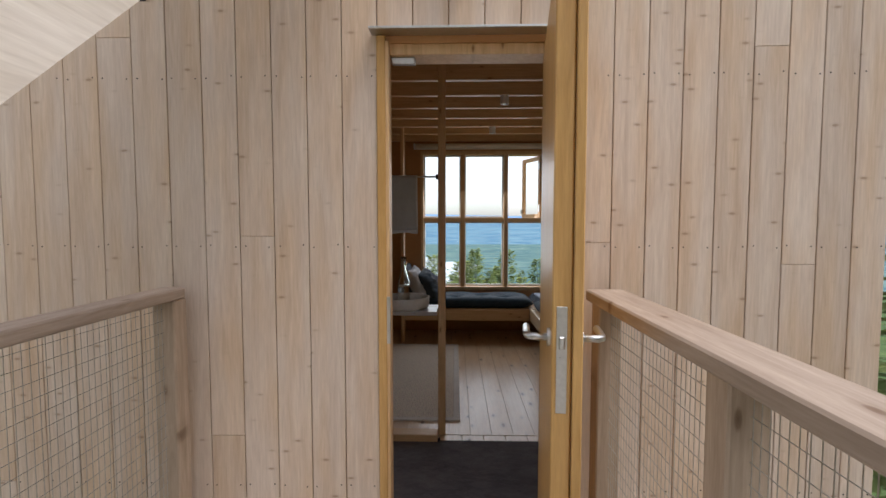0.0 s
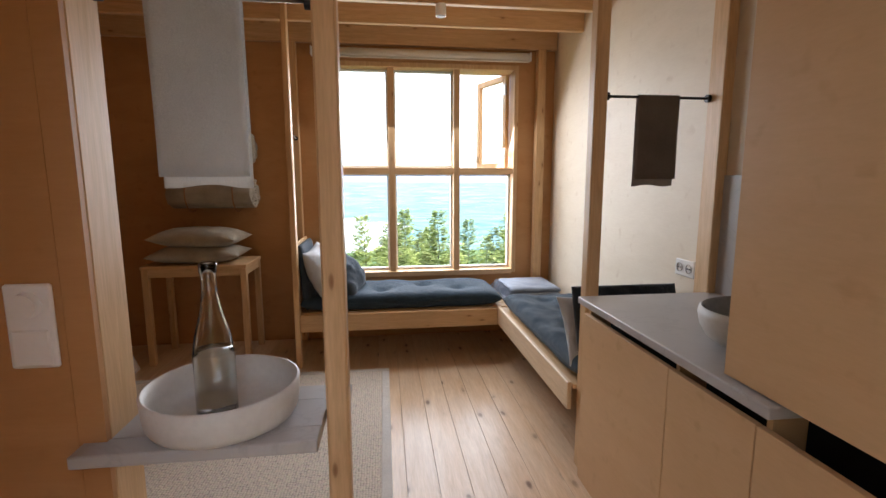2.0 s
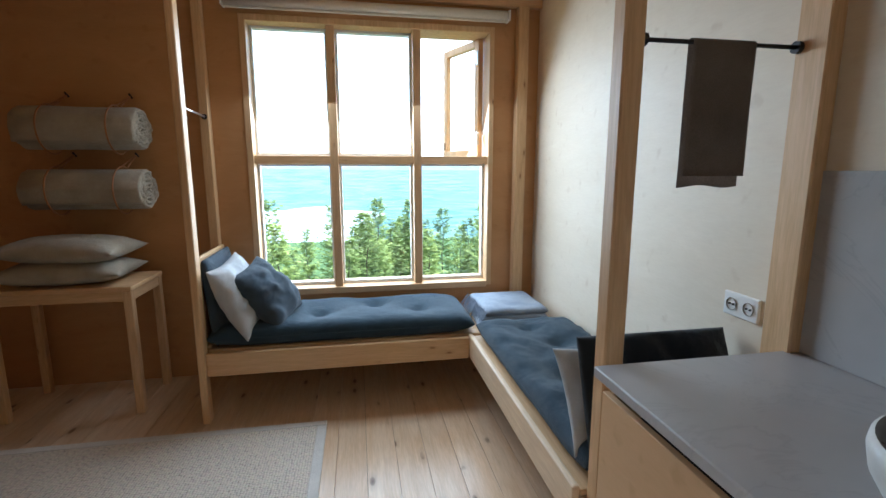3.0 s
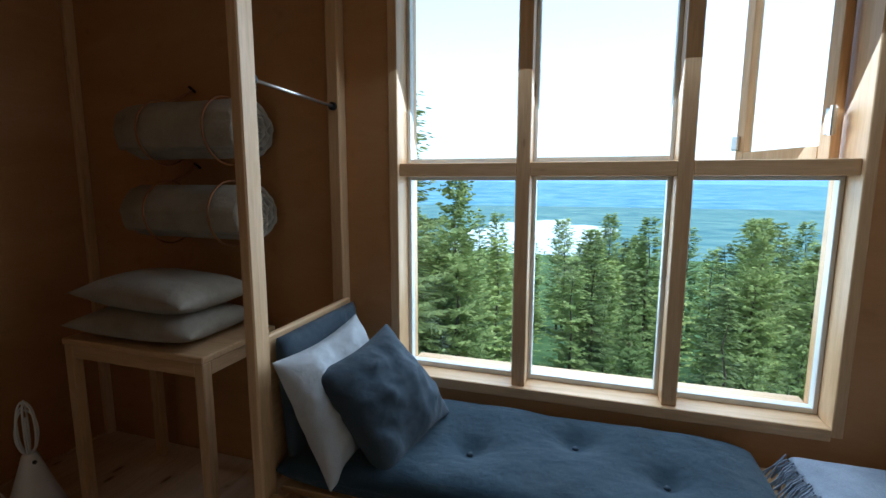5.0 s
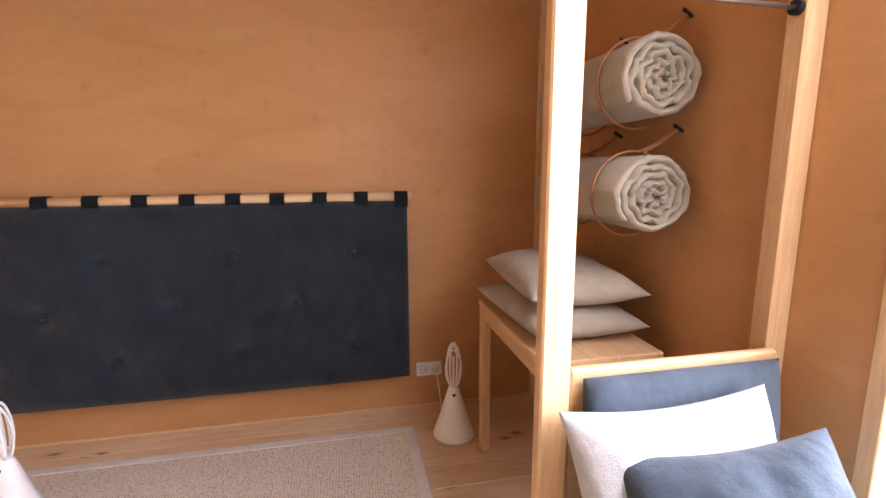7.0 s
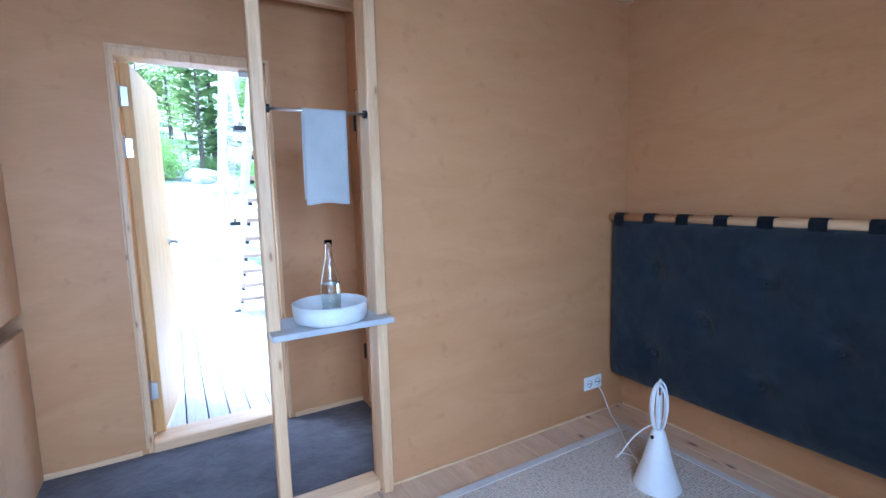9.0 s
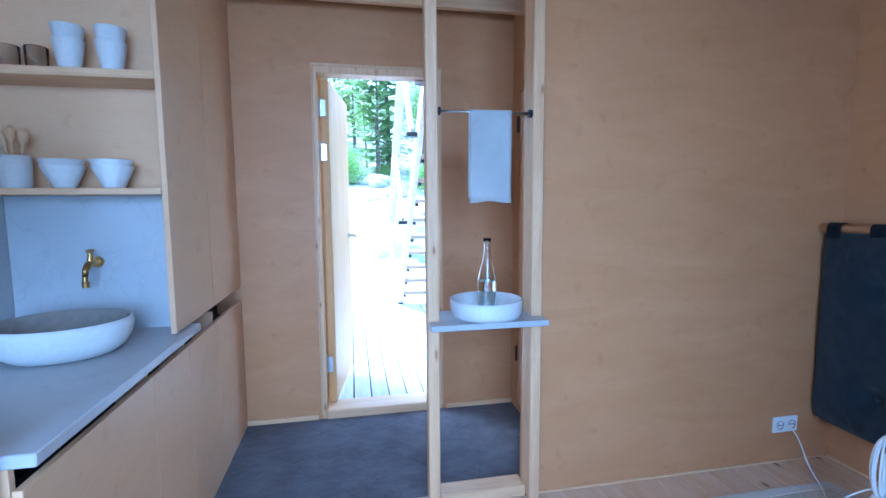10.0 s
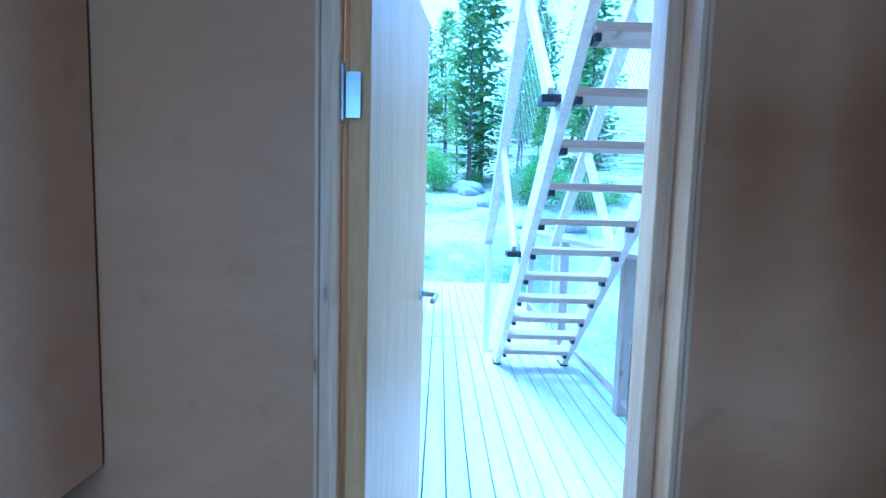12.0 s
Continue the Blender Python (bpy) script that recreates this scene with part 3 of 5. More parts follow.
def wc_door():
    d = empty("door_2", (X_WC, 3.37, 0), "closed plywood door of the small room", "door", "", "structure")
    part("leaf", box(X_WC - 0.042, X_WC - 0.004, 3.025, 3.715, 0.03, 2.045), CAB_WOOD, d)
    for z in (0.38, 1.85):
        part("hinge", tube([(X_WC + 0.006, 3.02, z - 0.05), (X_WC + 0.006, 3.02, z + 0.05)], 0.008), DARK_METAL, d)
    part("rose", tube([(X_WC - 0.004, 3.655, 1.0), (X_WC + 0.006, 3.655, 1.0)], 0.025, 20), STEEL, d)
    part("door_handle", tube([(X_WC, 3.655, 1.0), (X_WC + 0.045, 3.655, 1.0), (X_WC + 0.052, 3.64, 1.0), (X_WC + 0.052, 3.54, 1.0)], 0.009), STEEL, d, "brushed steel lever handle", True)
    part("lock", tube([(X_WC - 0.004, 3.655, 0.9), (X_WC + 0.004, 3.655, 0.9)], 0.012, 14), DARK_METAL, d)


wc_door()


# ---- benches ----
b1 = empty("window_bench", (0.1, 6.7, 0), "pine bench with a plank front under the window", "bench", "built-in benches")
part("front_board", box(-0.593, 0.90, Y_B, Y_B + 0.025, BENCH - 0.135, BENCH - 0.002, 0.004), PINE_X, b1)
for k in range(5):
    y = Y_B + 0.028 + k * 0.131
    part("slat", box(-0.645 if k else -0.592, 1.545, y + (0.036 if k == 0 else 0), y + 0.125, BENCH - 0.022, BENCH, 0.003), PINE_X, b1)
part("cross_bar", box(-0.645, 1.37, 6.94, 6.99, BENCH - 0.135, BENCH - 0.023, 0.003), PINE_X, b1)
part("headboard", box(-0.640, -0.615, 6.381, 6.939, BENCH, 0.925, 0.006), PINE_Y, b1)
b2 = empty("side_bench", (1.2, 5.6, 0), "pale pine bench along the side wall", "bench", "built-in benches")
part("front_board", box(0.90, 0.925, 4.925, Y_B + 0.02, BENCH - 0.125, BENCH + 0.015, 0.004), wood("pale_pine", (0.70, 0.53, 0.34), (0.82, 0.66, 0.46), "y", 0.4, 0.45, 0.03, (0.3, 0.16, 0.07)), b2)
for k in range(4):
    x = 0.928 + k * 0.154
    part("slat", box(x, x + 0.147, 4.925, Y_B + 0.02, BENCH - 0.022, BENCH, 0.003), PINE_Y, b2)
part("wall_bar", box(1.51, 1.545, 4.925, Y_B + 0.02, BENCH - 0.135, BENCH - 0.023, 0.003), PINE_Y, b2)

def bench_mattress(w, d, h, seed, tufts, wrinkle, m, label):
    t = empty("mattress", m.translation, label, "mattress", "bench mattresses")
    part("cover", moved(cushion(w, d, h, seed, 64, 34, 9, wrinkle, tufts), m), NAVY, t, "", True)
    ring = []
    for k in range(64):
        a = 2 * math.pi * k / 64
        c, s2 = math.cos(a), math.sin(a)
        ring.append(m @ Vector((math.copysign(abs(c) ** 0.16, c) * (w / 2 - 0.002), math.copysign(abs(s2) ** 0.16, s2) * (d / 2 - 0.002), 0.0)))
    part("piping", tube(ring, 0.004, 6, True), NAVY, t, "", True)
    for x, y in tufts:
        b2 = lathe([(0.0, 0.007), (0.008, 0.006), (0.012, 0.0), (0.0, -0.004)], (x, y, h * 0.5 * 0.13 + 0.002), 14)
        part("button", moved(b2, m), NAVY_PILLOW, t, "", True)


bench_mattress(1.55, 0.60, 0.135, 3, [(-0.52, 0.1), (-0.17, -0.03), (0.18, 0.12), (0.46, -0.02)], 0.006, pose(0.175, 6.665, 0.468), "slate blue tufted mattress on the window bench")
bench_mattress(1.42, 0.57, 0.135, 8, [(-0.48, -0.02), (-0.12, 0.08), (0.25, -0.05), (0.52, 0.02)], 0.020, pose(1.232, 5.64, 0.468, 0, 0, 90), "slate blue tufted mattress with creases on the side bench")
thing("back_cushion", moved(cushion(0.50, 0.52, 0.07, 5, 30, 26, 8, 0.006), pose(-0.572, 6.66, 0.665, 0, 85, 0)), NAVY_PILLOW, "dark grey blue back cushion leaning on the headboard", "cushion", smooth=True)
thing("pillow", moved(cushion(0.45, 0.48, 0.18, 12, 56, 56, 2.6, 0.036, corner=0.10), pose(-0.445, 6.57, 0.675, 0, 66, -6) @ pose(0, 0, 0, 0, 0, 4)), LINEN, "crumpled pale grey linen pillow on the bench", "pillow", "bench pillows", smooth=True)
thing("pillow", moved(cushion(0.43, 0.44, 0.19, 21, 56, 56, 2.6, 0.040, corner=0.10), pose(-0.30, 6.61, 0.665, 0, 52, -16) @ pose(0, 0, 0, 0, 0, 9)), NAVY_PILLOW, "dark grey blue linen pillow leaning on another pillow", "pillow", "bench pillows", smooth=True)
thing("back_cushion", moved(cushion(0.56, 0.46, 0.07, 6, 44, 34, 6, 0.024), pose(1.245, 5.00, 0.64, 70, 0, 0)), BLACK_CLOTH, "black back cushion at the end of the side bench", "cushion", smooth=True)
thing("pillow", moved(cushion(0.40, 0.36, 0.13, 17, 48, 48, 2.4, 0.028, corner=0.10), pose(1.13, 5.105, 0.625, 62, 0, 6)), LINEN, "pale grey linen pillow at the end of the side bench", "pillow", "bench pillows", smooth=True)


def throw():
    t = empty("folded_throw", (1.21, 6.66, BENCH), "folded grey wool throw with a fringe on the bench", "blanket")
    for k in range(3):
        c = cushion(0.46 - 0.02 * k, 0.50 - 0.015 * k, 0.05, 30 + k, 26, 26, 12, 0.006)
        part("fold", moved(c, pose(1.235 + 0.006 * k, 6.66 + 0.004 * k, 0.432 + 0.036 * k, 0, 0, -6 + 3 * k)), WOOL, t, "", True)
    rnd = random.Random(4)
    f = bmesh.new()
    for k in range(70):
        y = 6.43 + 0.46 * k / 69
        x, z = 1.03 + 0.02 * rnd.random() - 0.05 * (y - 6.64), 0.523 - 0.02 * rnd.random()
        x2 = x - 0.03 - 0.035 * rnd.random()
        join(f, tube([(x, y, z), (x - 0.022, y + 0.006 * rnd.uniform(-1, 1), z - 0.025), (x2, y + 0.016 * rnd.uniform(-1, 1), 0.420 + 0.02 * rnd.random())], 0.0028, 5))
    part("fringe", f, WOOL, t)


throw()


# ---- the nook: stool, pillows, rolled blankets ----
def nook():
    s = empty("side_table", (-1.4, 6.8, 0), "plain pine side table with straight legs", "table")
    x0, x1, y0, y1, h = -1.75, -1.0, 6.49, 6.92, 0.765
    part("tabletop", box(x0, x1, y0, y1, h - 0.028, h, 0.004), PINE_X, s)
    for x in (x0 + 0.004, x1 - 0.049):
        for y in (y0 + 0.004, y1 - 0.049):
            part("leg", box(x, x + 0.045, y, y + 0.045, 0, h - 0.028, 0.004), PINE_Z, s)
    part("apron", box(x0 + 0.05, x1 - 0.05, y0 + 0.008, y0 + 0.028, h - 0.085, h - 0.028, 0.002), PINE_X, s)
    part("apron", box(x0 + 0.05, x1 - 0.05, y1 - 0.028, y1 - 0.008, h - 0.085, h - 0.028, 0.002), PINE_X, s)
    part("apron", box(x0 + 0.008, x0 + 0.028, y0 + 0.05, y1 - 0.05, h - 0.085, h - 0.028, 0.002), PINE_Y, s)
    part("apron", box(x1 - 0.028, x1 - 0.008, y0 + 0.05, y1 - 0.05, h - 0.085, h - 0.028, 0.002), PINE_Y, s)
    thing("pillow", moved(cushion(0.66, 0.42, 0.15, 41, 36, 30, 2.6, 0.009, corner=0.08), pose(-1.39, 6.69, 0.83, 0, 0, 2)), BEIGE, "beige cotton pillow on the side table", "pillow", "stacked pillows", smooth=True)
    thing("pillow", moved(cushion(0.64, 0.42, 0.16, 47, 36, 30, 2.6, 0.009, corner=0.08), pose(-1.38, 6.70, 0.955, 0, 1, -3)), BEIGE, "beige cotton pillow on top of another pillow", "pillow", "stacked pillows", smooth=True)


nook()


def bed_roll(z, seed, label):
    r = empty("rolled_blanket", (-1.35, 6.84, z), label, "blanket", "hanging rolled blankets")
    # a layered spiral, thick as folded cloth
    b = bmesh.new()
    n, turns = 220, 4.6
    xs = [-1.62, -1.615, -1.46, -1.31, -1.16, -1.005, -0.99]
    rows = []
    for i in range(n + 1):
        a = 2 * math.pi * turns * i / n
        u = i / n
        rad = 0.014 + 0.120 * u ** 0.9 + (0.022 * (1 - u) + 0.007) * noise.noise(Vector((i * 0.31, seed, 0))) * min(1.0, 6 * u) + 0.006 * noise.noise(Vector((i * 0.9, seed, 5)))
        a += 0.35 * (1 - u) * noise.noise(Vector((i * 0.16, seed, 9)))
        rows.append((rad * math.cos(a) * 1.04, rad * math.sin(a)))
    th = 0.023
    outer, inner = [], []
    for i, (y, zz) in enumerate(rows):
        k = math.hypot(y, zz)
        o, inn = [], []
        for x in xs:
            e = 0.010 if x in (xs[0], xs[-1]) else 0.0
            w = 0.006 * noise.noise(Vector((x * 9, i * 0.12, seed)))
            if e:
                x += 0.020 * noise.noise(Vector((i * 0.22, seed, 2.0))) + 0.007 * noise.noise(Vector((i * 0.8, seed, 6.0)))
            o.append(b.verts.new((x, 6.84 + y * (k - e + w) / k, z + zz * (k - e + w) / k)))
            q = max(0.004, k - th + e)
            inn.append(b.verts.new((x, 6.84 + y * q / k, z + zz * q / k)))
        outer.append(o)
        inner.append(inn)
    m = len(xs)
    for i in range(n):
        for j in range(m - 1):
            b.faces.new((outer[i][j], outer[i + 1][j], outer[i + 1][j + 1], outer[i][j + 1]))
            b.faces.new((inner[i][j], inner[i][j + 1], inner[i + 1][j + 1], inner[i + 1][j]))
        for j in (0, m - 1):
            b.faces.new((outer[i][j], inner[i][j], inner[i + 1][j], outer[i + 1][j]))
    for i in (0, n):
        for j in range(m - 1):
            b.faces.new((outer[i][j], outer[i][j + 1], inner[i][j + 1], inner[i][j]))
    bmesh.ops.recalc_face_normals(b, faces=b.faces)
    part("roll", b, BEIGE, r, "", True)
    for x in (-1.48, -1.13):
        pts = [(x, 6.84 + 0.142 * math.cos(a), z + 0.142 * math.sin(a)) for a in (2 * math.pi * k / 28 for k in range(28))]
        part("strap", moved(tube(pts, 0.0045, 6, True), Matrix.Identity(4)), LEATHER, r, "tan leather strap", True)
        for dx in (-0.045, 0.045):
            part("strap_loop", tube([(x + dx * 0.4, 6.865, z + 0.137), (x + dx * 0.25, 6.93, z + 0.165), (x + 0.03, 6.985, z + 0.215)], 0.0045, 6), LEATHER, r)
        part("peg", tube([(x + 0.03, 7.00, z + 0.205), (x + 0.03, 6.965, z + 0.225)], 0.006, 8), DARK_METAL, r)


bed_roll(1.64, 2.0, "rolled beige blanket hung by leather straps, upper one")
bed_roll(1.285, 7.0, "rolled beige blanket hung by leather straps, lower one")


def towel_rail(name, p, q, mat, label):
    r = empty(name, p, label, "towel rail", "towel rails")
    part("rod", tube([p, q], 0.006, 10), mat, r, "", True)
    d = (Vector(q) - Vector(p)).normalized()
    for e, s in ((p, 1), (q, -1)):
        part("end_plate", tube([Vector(e), Vector(e) + d * s * 0.014], 0.017, 14), DARK_METAL, r)
    return r


towel_rail("towel_rail", (-0.101, 3.925, 1.745), (-0.514, 3.925, 1.745), STEEL, "thin steel towel rail between two posts by the basin")
towel_rail("towel_rail", (1.007, 4.885, 1.747), (1.499, 4.885, 1.747), DARK_METAL, "dark iron towel rail between two posts by the counter")
towel_rail("towel_rail", (-0.625, 6.381, 1.730), (-0.672, 6.939, 1.735), STEEL, "thin steel rail between post and window wall")


def hung_cloth(x0, x1, y, ztop, zlow, zback, seed):
    """A towel folded over a rail: front and back sheets with thickness and soft waves."""
    b = bmesh.new()
    nx = 14
    front = [(0.011, zlow + (ztop - zlow) * k / 12) for k in range(13)]
    over = [(0.011 * math.cos(a), ztop + 0.011 * math.sin(a)) for a in (math.pi * k / 6 for k in range(1, 6))]
    back = [(-0.011, ztop - (ztop - zback) * k / 10) for k in range(11)]
    line = front + over + back
    grid = []
    for i in range(nx + 1):
        x = x0 + (x1 - x0) * i / nx
        col = []
        for j, (dy, z) in enumerate(line):
            w = 0.006 * noise.noise(Vector((x * 14, z * 1.5, seed))) * min(1, (ztop - z + 0.02) * 5)
            sway = 0.008 * noise.noise(Vector((seed, z * 2, 3)))
            col.append(b.verts.new((x + sway, y + dy + w, z + 0.004 * math.sin(x * 40 + seed) * (j == 0))))
        grid.append(col)
    for i in range(nx):
        for j in range(len(line) - 1):
            b.faces.new((grid[i][j], grid[i + 1][j], grid[i + 1][j + 1], grid[i][j + 1]))
    bmesh.ops.solidify(b, geom=list(b.faces), thickness=0.004)
    bmesh.ops.recalc_face_normals(b, faces=b.faces)
    return b


thing("towel", hung_cloth(-0.418, -0.237, 3.925, 1.745, 1.37, 1.39, 2), TOWEL_WHITE, "white towel hung over the rail by the basin", "towel", smooth=True)
thing("towel", hung_cloth(1.155, 1.350, 4.885, 1.747, 1.36, 1.39, 9), TOWEL_BROWN, "taupe linen towel hung over the iron rail", "towel", smooth=True)


# ---- rug, hanging mattress, lamps ----
def floor_rug():
    r = empty("rug", (-1.0, 5.22, 0), "woven grey beige rug with a pale border", "rug")
    part("weave", box(-1.934, 0.002, 4.159, 6.154, 0.0, 0.012, 0.0), RUG, r)
    edge = cloth("rug_border", (0.62, 0.59, 0.55), (0.72, 0.69, 0.64), 300)
    for nm, a in (("border", (-1.984, 0.052, 4.109, 4.159)), ("border", (-1.984, 0.052, 6.154, 6.204)), ("border", (-1.984, -1.934, 4.159, 6.154)), ("border", (0.002, 0.052, 4.159, 6.154))):
        part(nm, box(*a, 0.0, 0.014, 0.003), edge, r)


floor_rug()


def hanging_mattress():
    h = empty("hanging_mattress", (X_L, 5.15, 1.25), "black tufted mattress hung from a wooden rod on the wall", "mattress")
    tufts = [(-0.845 + 0.569 * i + (0.29 if j == 1 else 0), -0.275 + 0.245 * j) for j in range(3) for i in range(4) if not (j == 1 and i == 3)]
    c = cushion(2.29, 0.975, 0.18, 51, 150, 66, 10, 0.013, tufts)
    # local x along the wall, local y up
    m = Matrix.Translation((-2.105, 5.06, 0.732)) @ Matrix(((0, 0, 1, 0), (1, 0, 0, 0), (0, 1, 0, 0), (0, 0, 0, 1)))
    part("cover", moved(c, m), BLACK_CLOTH, h, "", True)
    for tx, ty in tufts:
        part("button", moved(lathe([(0.0, 0.008), (0.010, 0.006), (0.014, 0.0), (0.0, -0.004)], (tx, ty, 0.012), 14), m), BLACK_CLOTH, h, "", True)
    part("rod", tube([(-2.085, 3.905, 1.230), (-2.085, 6.225, 1.230)], 0.023, 14), PINE_Y, h, "round pine rod", True)
    for k in range(12):
        y = 3.985 + k * 0.1985
        b = bmesh.new()
        pts = [(0.03, -0.05), (0.028, 0.012), (0.012, 0.028), (-0.012, 0.028), (-0.028, 0.012), (-0.03, -0.05)]
        lo = [b.verts.new((-2.085 + a, y - 0.034, 1.230 + c2)) for a, c2 in pts]
        hi = [b.verts.new((-2.085 + a, y + 0.034, 1.230 + c2)) for a, c2 in pts]
        for i in range(5):
            b.faces.new((lo[i], hi[i], hi[i + 1], lo[i + 1]))
        bmesh.ops.solidify(b, geom=list(b.faces), thickness=0.006)
        part("loop", b, BLACK_CLOTH, h)
    for y in (4.39, 5.75):
        part("hook", box(X_L, -2.06, y - 0.012, y + 0.012, 1.186, 1.206, 0.002), PINE_X, h)


hanging_mattress()


def cone_lamp(x, y, label, seed, tall=0.27):
    c = empty("cone_lamp", (x, y, 0), label, "lamp", "cone lamps")
    prof = [(0.0, 0.004), (0.10, 0.0), (0.108, 0.006), (0.104, 0.02), (0.07, 0.12), (0.034, tall - 0.03), (0.027, tall - 0.008), (0.018, tall), (0.0, tall)]
    part("shade", lathe(prof, (x, y, 0)), WHITE_PLASTIC, c, "white cone shade", True)
    part("hole", tube([(x + 0.028, y - 0.004, tall - 0.035), (x + 0.040, y - 0.006, tall - 0.035)], 0.008, 12), BLACK, c)
    rnd = random.Random(seed)
    for k in range(5):
        w, h, a = 0.034 + 0.008 * rnd.random(), 0.20 + 0.05 * rnd.random(), rnd.uniform(0, math.pi)
        pts = []
        for i in range(26):
            t = 2 * math.pi * i / 26
            d = w * math.sin(t)
            pts.append((x + d * math.cos(a), y + d * math.sin(a), tall + 0.02 + (h / 2) * (1 - math.cos(t)) - 0.03 + 0.004 * math.sin(3 * t + k)))
        part("cord_loop", tube(pts, 0.0042, 7, True), WHITE_PLASTIC, c, "coiled white cord", True)
    part("stem", tube([(x, y, tall - 0.01), (x, y, tall + 0.16)], 0.006, 8), WHITE_PLASTIC, c)
    return c


cone_lamp(-1.885, 6.40, "white cone lamp with coiled cord by the side table", 1)
cone_lamp(-1.63, 4.58, "white cone lamp with coiled cord on the rug", 5, 0.29)


def socket(name, x, y, z, normal, label, two=True):
    """A white wall socket; normal names the way that it faces."""
    s = empty(name, (x, y, z), label, "socket", "wall sockets")
    rot = {"+y": 0, "-x": 90, "+x": -90, "-y": 180}[normal]
    m = Matrix.Translation((x, y, z)) @ Matrix.Rotation(radians(rot), 4, "Z")
    w = 0.075 if two else 0.04
    part("plate", moved(box(-w, w, 0, 0.011, -0.042, 0.042, 0.004), m), WHITE_PLASTIC, s)
    for dx in ((-0.036, 0.036) if two else (0,)):
        b = lathe([(0.020, 0.0), (0.023, 0.002), (0.021, 0.003), (0.020, -0.004), (0.0, -0.004)], (0, 0, 0), 24)
        part("outlet", moved(b, m @ Matrix.Translation((dx, 0.0125, 0)) @ Matrix.Rotation(radians(-90), 4, "X")), CLAY, s)
        for q in (-0.008, 0.008):
            part("contact_hole", moved(tube([(dx + q, 0.010, 0), (dx + q, 0.0165, 0)], 0.003, 8), m), BLACK, s)
    return s


socket("wall_socket", -1.94, Y_PART, 0.205, "+y", "white double socket low on the partition")
socket("wall_socket", X_L, 6.33, 0.225, "+x", "white double socket low beside the hanging mattress")
socket("wall_socket", X_R, 5.03, 0.945, "-x", "white double socket on the pale wall above the side bench")


def cord(name, pts, label):
    c = bpy.data.curves.new(name, "CURVE")
    c.dimensions, c.bevel_depth, c.bevel_resolution = "3D", 0.0035, 2
    s = c.splines.new("NURBS")
    s.points.add(len(pts) - 1)
    for p, q in zip(s.points, pts):
        p.co = (*q, 1)
    s.use_endpoint_u, s.order_u = True, 4
    c.materials.append(WHITE_PLASTIC)
    return tagged(new(name, c), label, "cable", "lamp cords")


cord("power_cord", [(-1.94, 3.925, 0.205), (-1.93, 3.99, 0.20), (-1.92, 4.05, 0.06), (-1.90, 4.16, 0.018), (-1.80, 4.26, 0.018), (-1.70, 4.42, 0.02), (-1.64, 4.50, 0.03)], "white cord from the socket to the cone lamp")
cord("power_cord", [(-1.66, 4.60, 0.33), (-1.60, 4.50, 0.28), (-1.56, 4.42, 0.08), (-1.62, 4.33, 0.02), (-1.75, 4.30, 0.018), (-1.72, 4.50, 0.018)], "white cord lying in a loop on the rug")
cord("power_cord", [(-2.205, 6.36, 0.225), (-2.15, 6.37, 0.20), (-2.10, 6.37, 0.06), (-2.02, 6.38, 0.008), (-1.96, 6.39, 0.01)], "white cord from the socket to the cone lamp")


def switch_plate():
    s = empty("light_switch", (-0.637, Y_PBACK, 1.09), "white dimmer and switch plate on the plywood", "switch")
    part("plate", box(-0.659, -0.577, Y_PBACK - 0.011, Y_PBACK, 1.032, 1.194, 0.004), WHITE_PLASTIC, s)
    part("knob", moved(lathe([(0.0, 0.014), (0.022, 0.014), (0.025, 0.0), (0, 0)], (0, 0, 0), 28), Matrix.Translation((-0.618, Y_PBACK - 0.011, 1.155)) @ Matrix.Rotation(radians(90), 4, "X")), WHITE_PLASTIC, s)
    part("rocker", box(-0.651, -0.585, Y_PBACK - 0.016, Y_PBACK - 0.010, 1.038, 1.108, 0.003), WHITE_PLASTIC, s)


switch_plate()


# ---- basin by the entrance ----
sh = bmesh.new()
box(-0.560, -0.102, 3.770, 3.833, 0.844, 0.870, 0.003, sh)
box(-0.513, -0.102, 3.833, 3.956, 0.844, 0.870, 0.0, sh)
box(-0.56, -0.052, 3.956, 4.035, 0.844, 0.870, 0.003, sh)
thing("basin_shelf", sh, MARBLE, "pale grey stone shelf fixed between two posts", "shelf")


def bowl(name, at, r, h, label, squash=1.0, wall=0.012, mat=CERAMIC, inner=None, upright=False):
    b = empty(name, at, label, "basin", "vessel basins")
    o = [(0.0, 0.0), (r * 0.55, 0.0), (r * 0.72, h * 0.06), (r * 0.87, h * 0.24), (r * 0.965, h * 0.52), (r, h * 0.82), (r * 0.985, h * 0.96), (r - wall * 0.5, h)]
    i = [(r - wall * 0.5, h), (r - wall, h * 0.96), (r * 0.88, h * 0.42), (r * 0.76, h * 0.2), (r * 0.55, h * 0.12), (0.02, h * 0.09)]
    if upright:
        o = [(0.0, 0.0), (r * 0.84, 0.0), (r * 0.92, h * 0.06), (r * 0.965, h * 0.22), (r * 0.985, h * 0.5), (r, h * 0.97), (r - wall * 0.5, h)]
        i = [(r - wall * 0.5, h), (r - wall, h * 0.96), (r * 0.90, h * 0.45), (r * 0.86, h * 0.22), (r * 0.76, h * 0.13), (0.02, h * 0.09)]
    part("shell", lathe(o, at, 56, squash), mat, b, "", True)
    part("inside", lathe(i, at, 56, squash), inner or mat, b, "", True)
    part("drain", lathe([(0.0, h * 0.12), (0.022, h * 0.11), (0.026, h * 0.085)], at, 24), STEEL, b, "chrome drain", True)
    return b


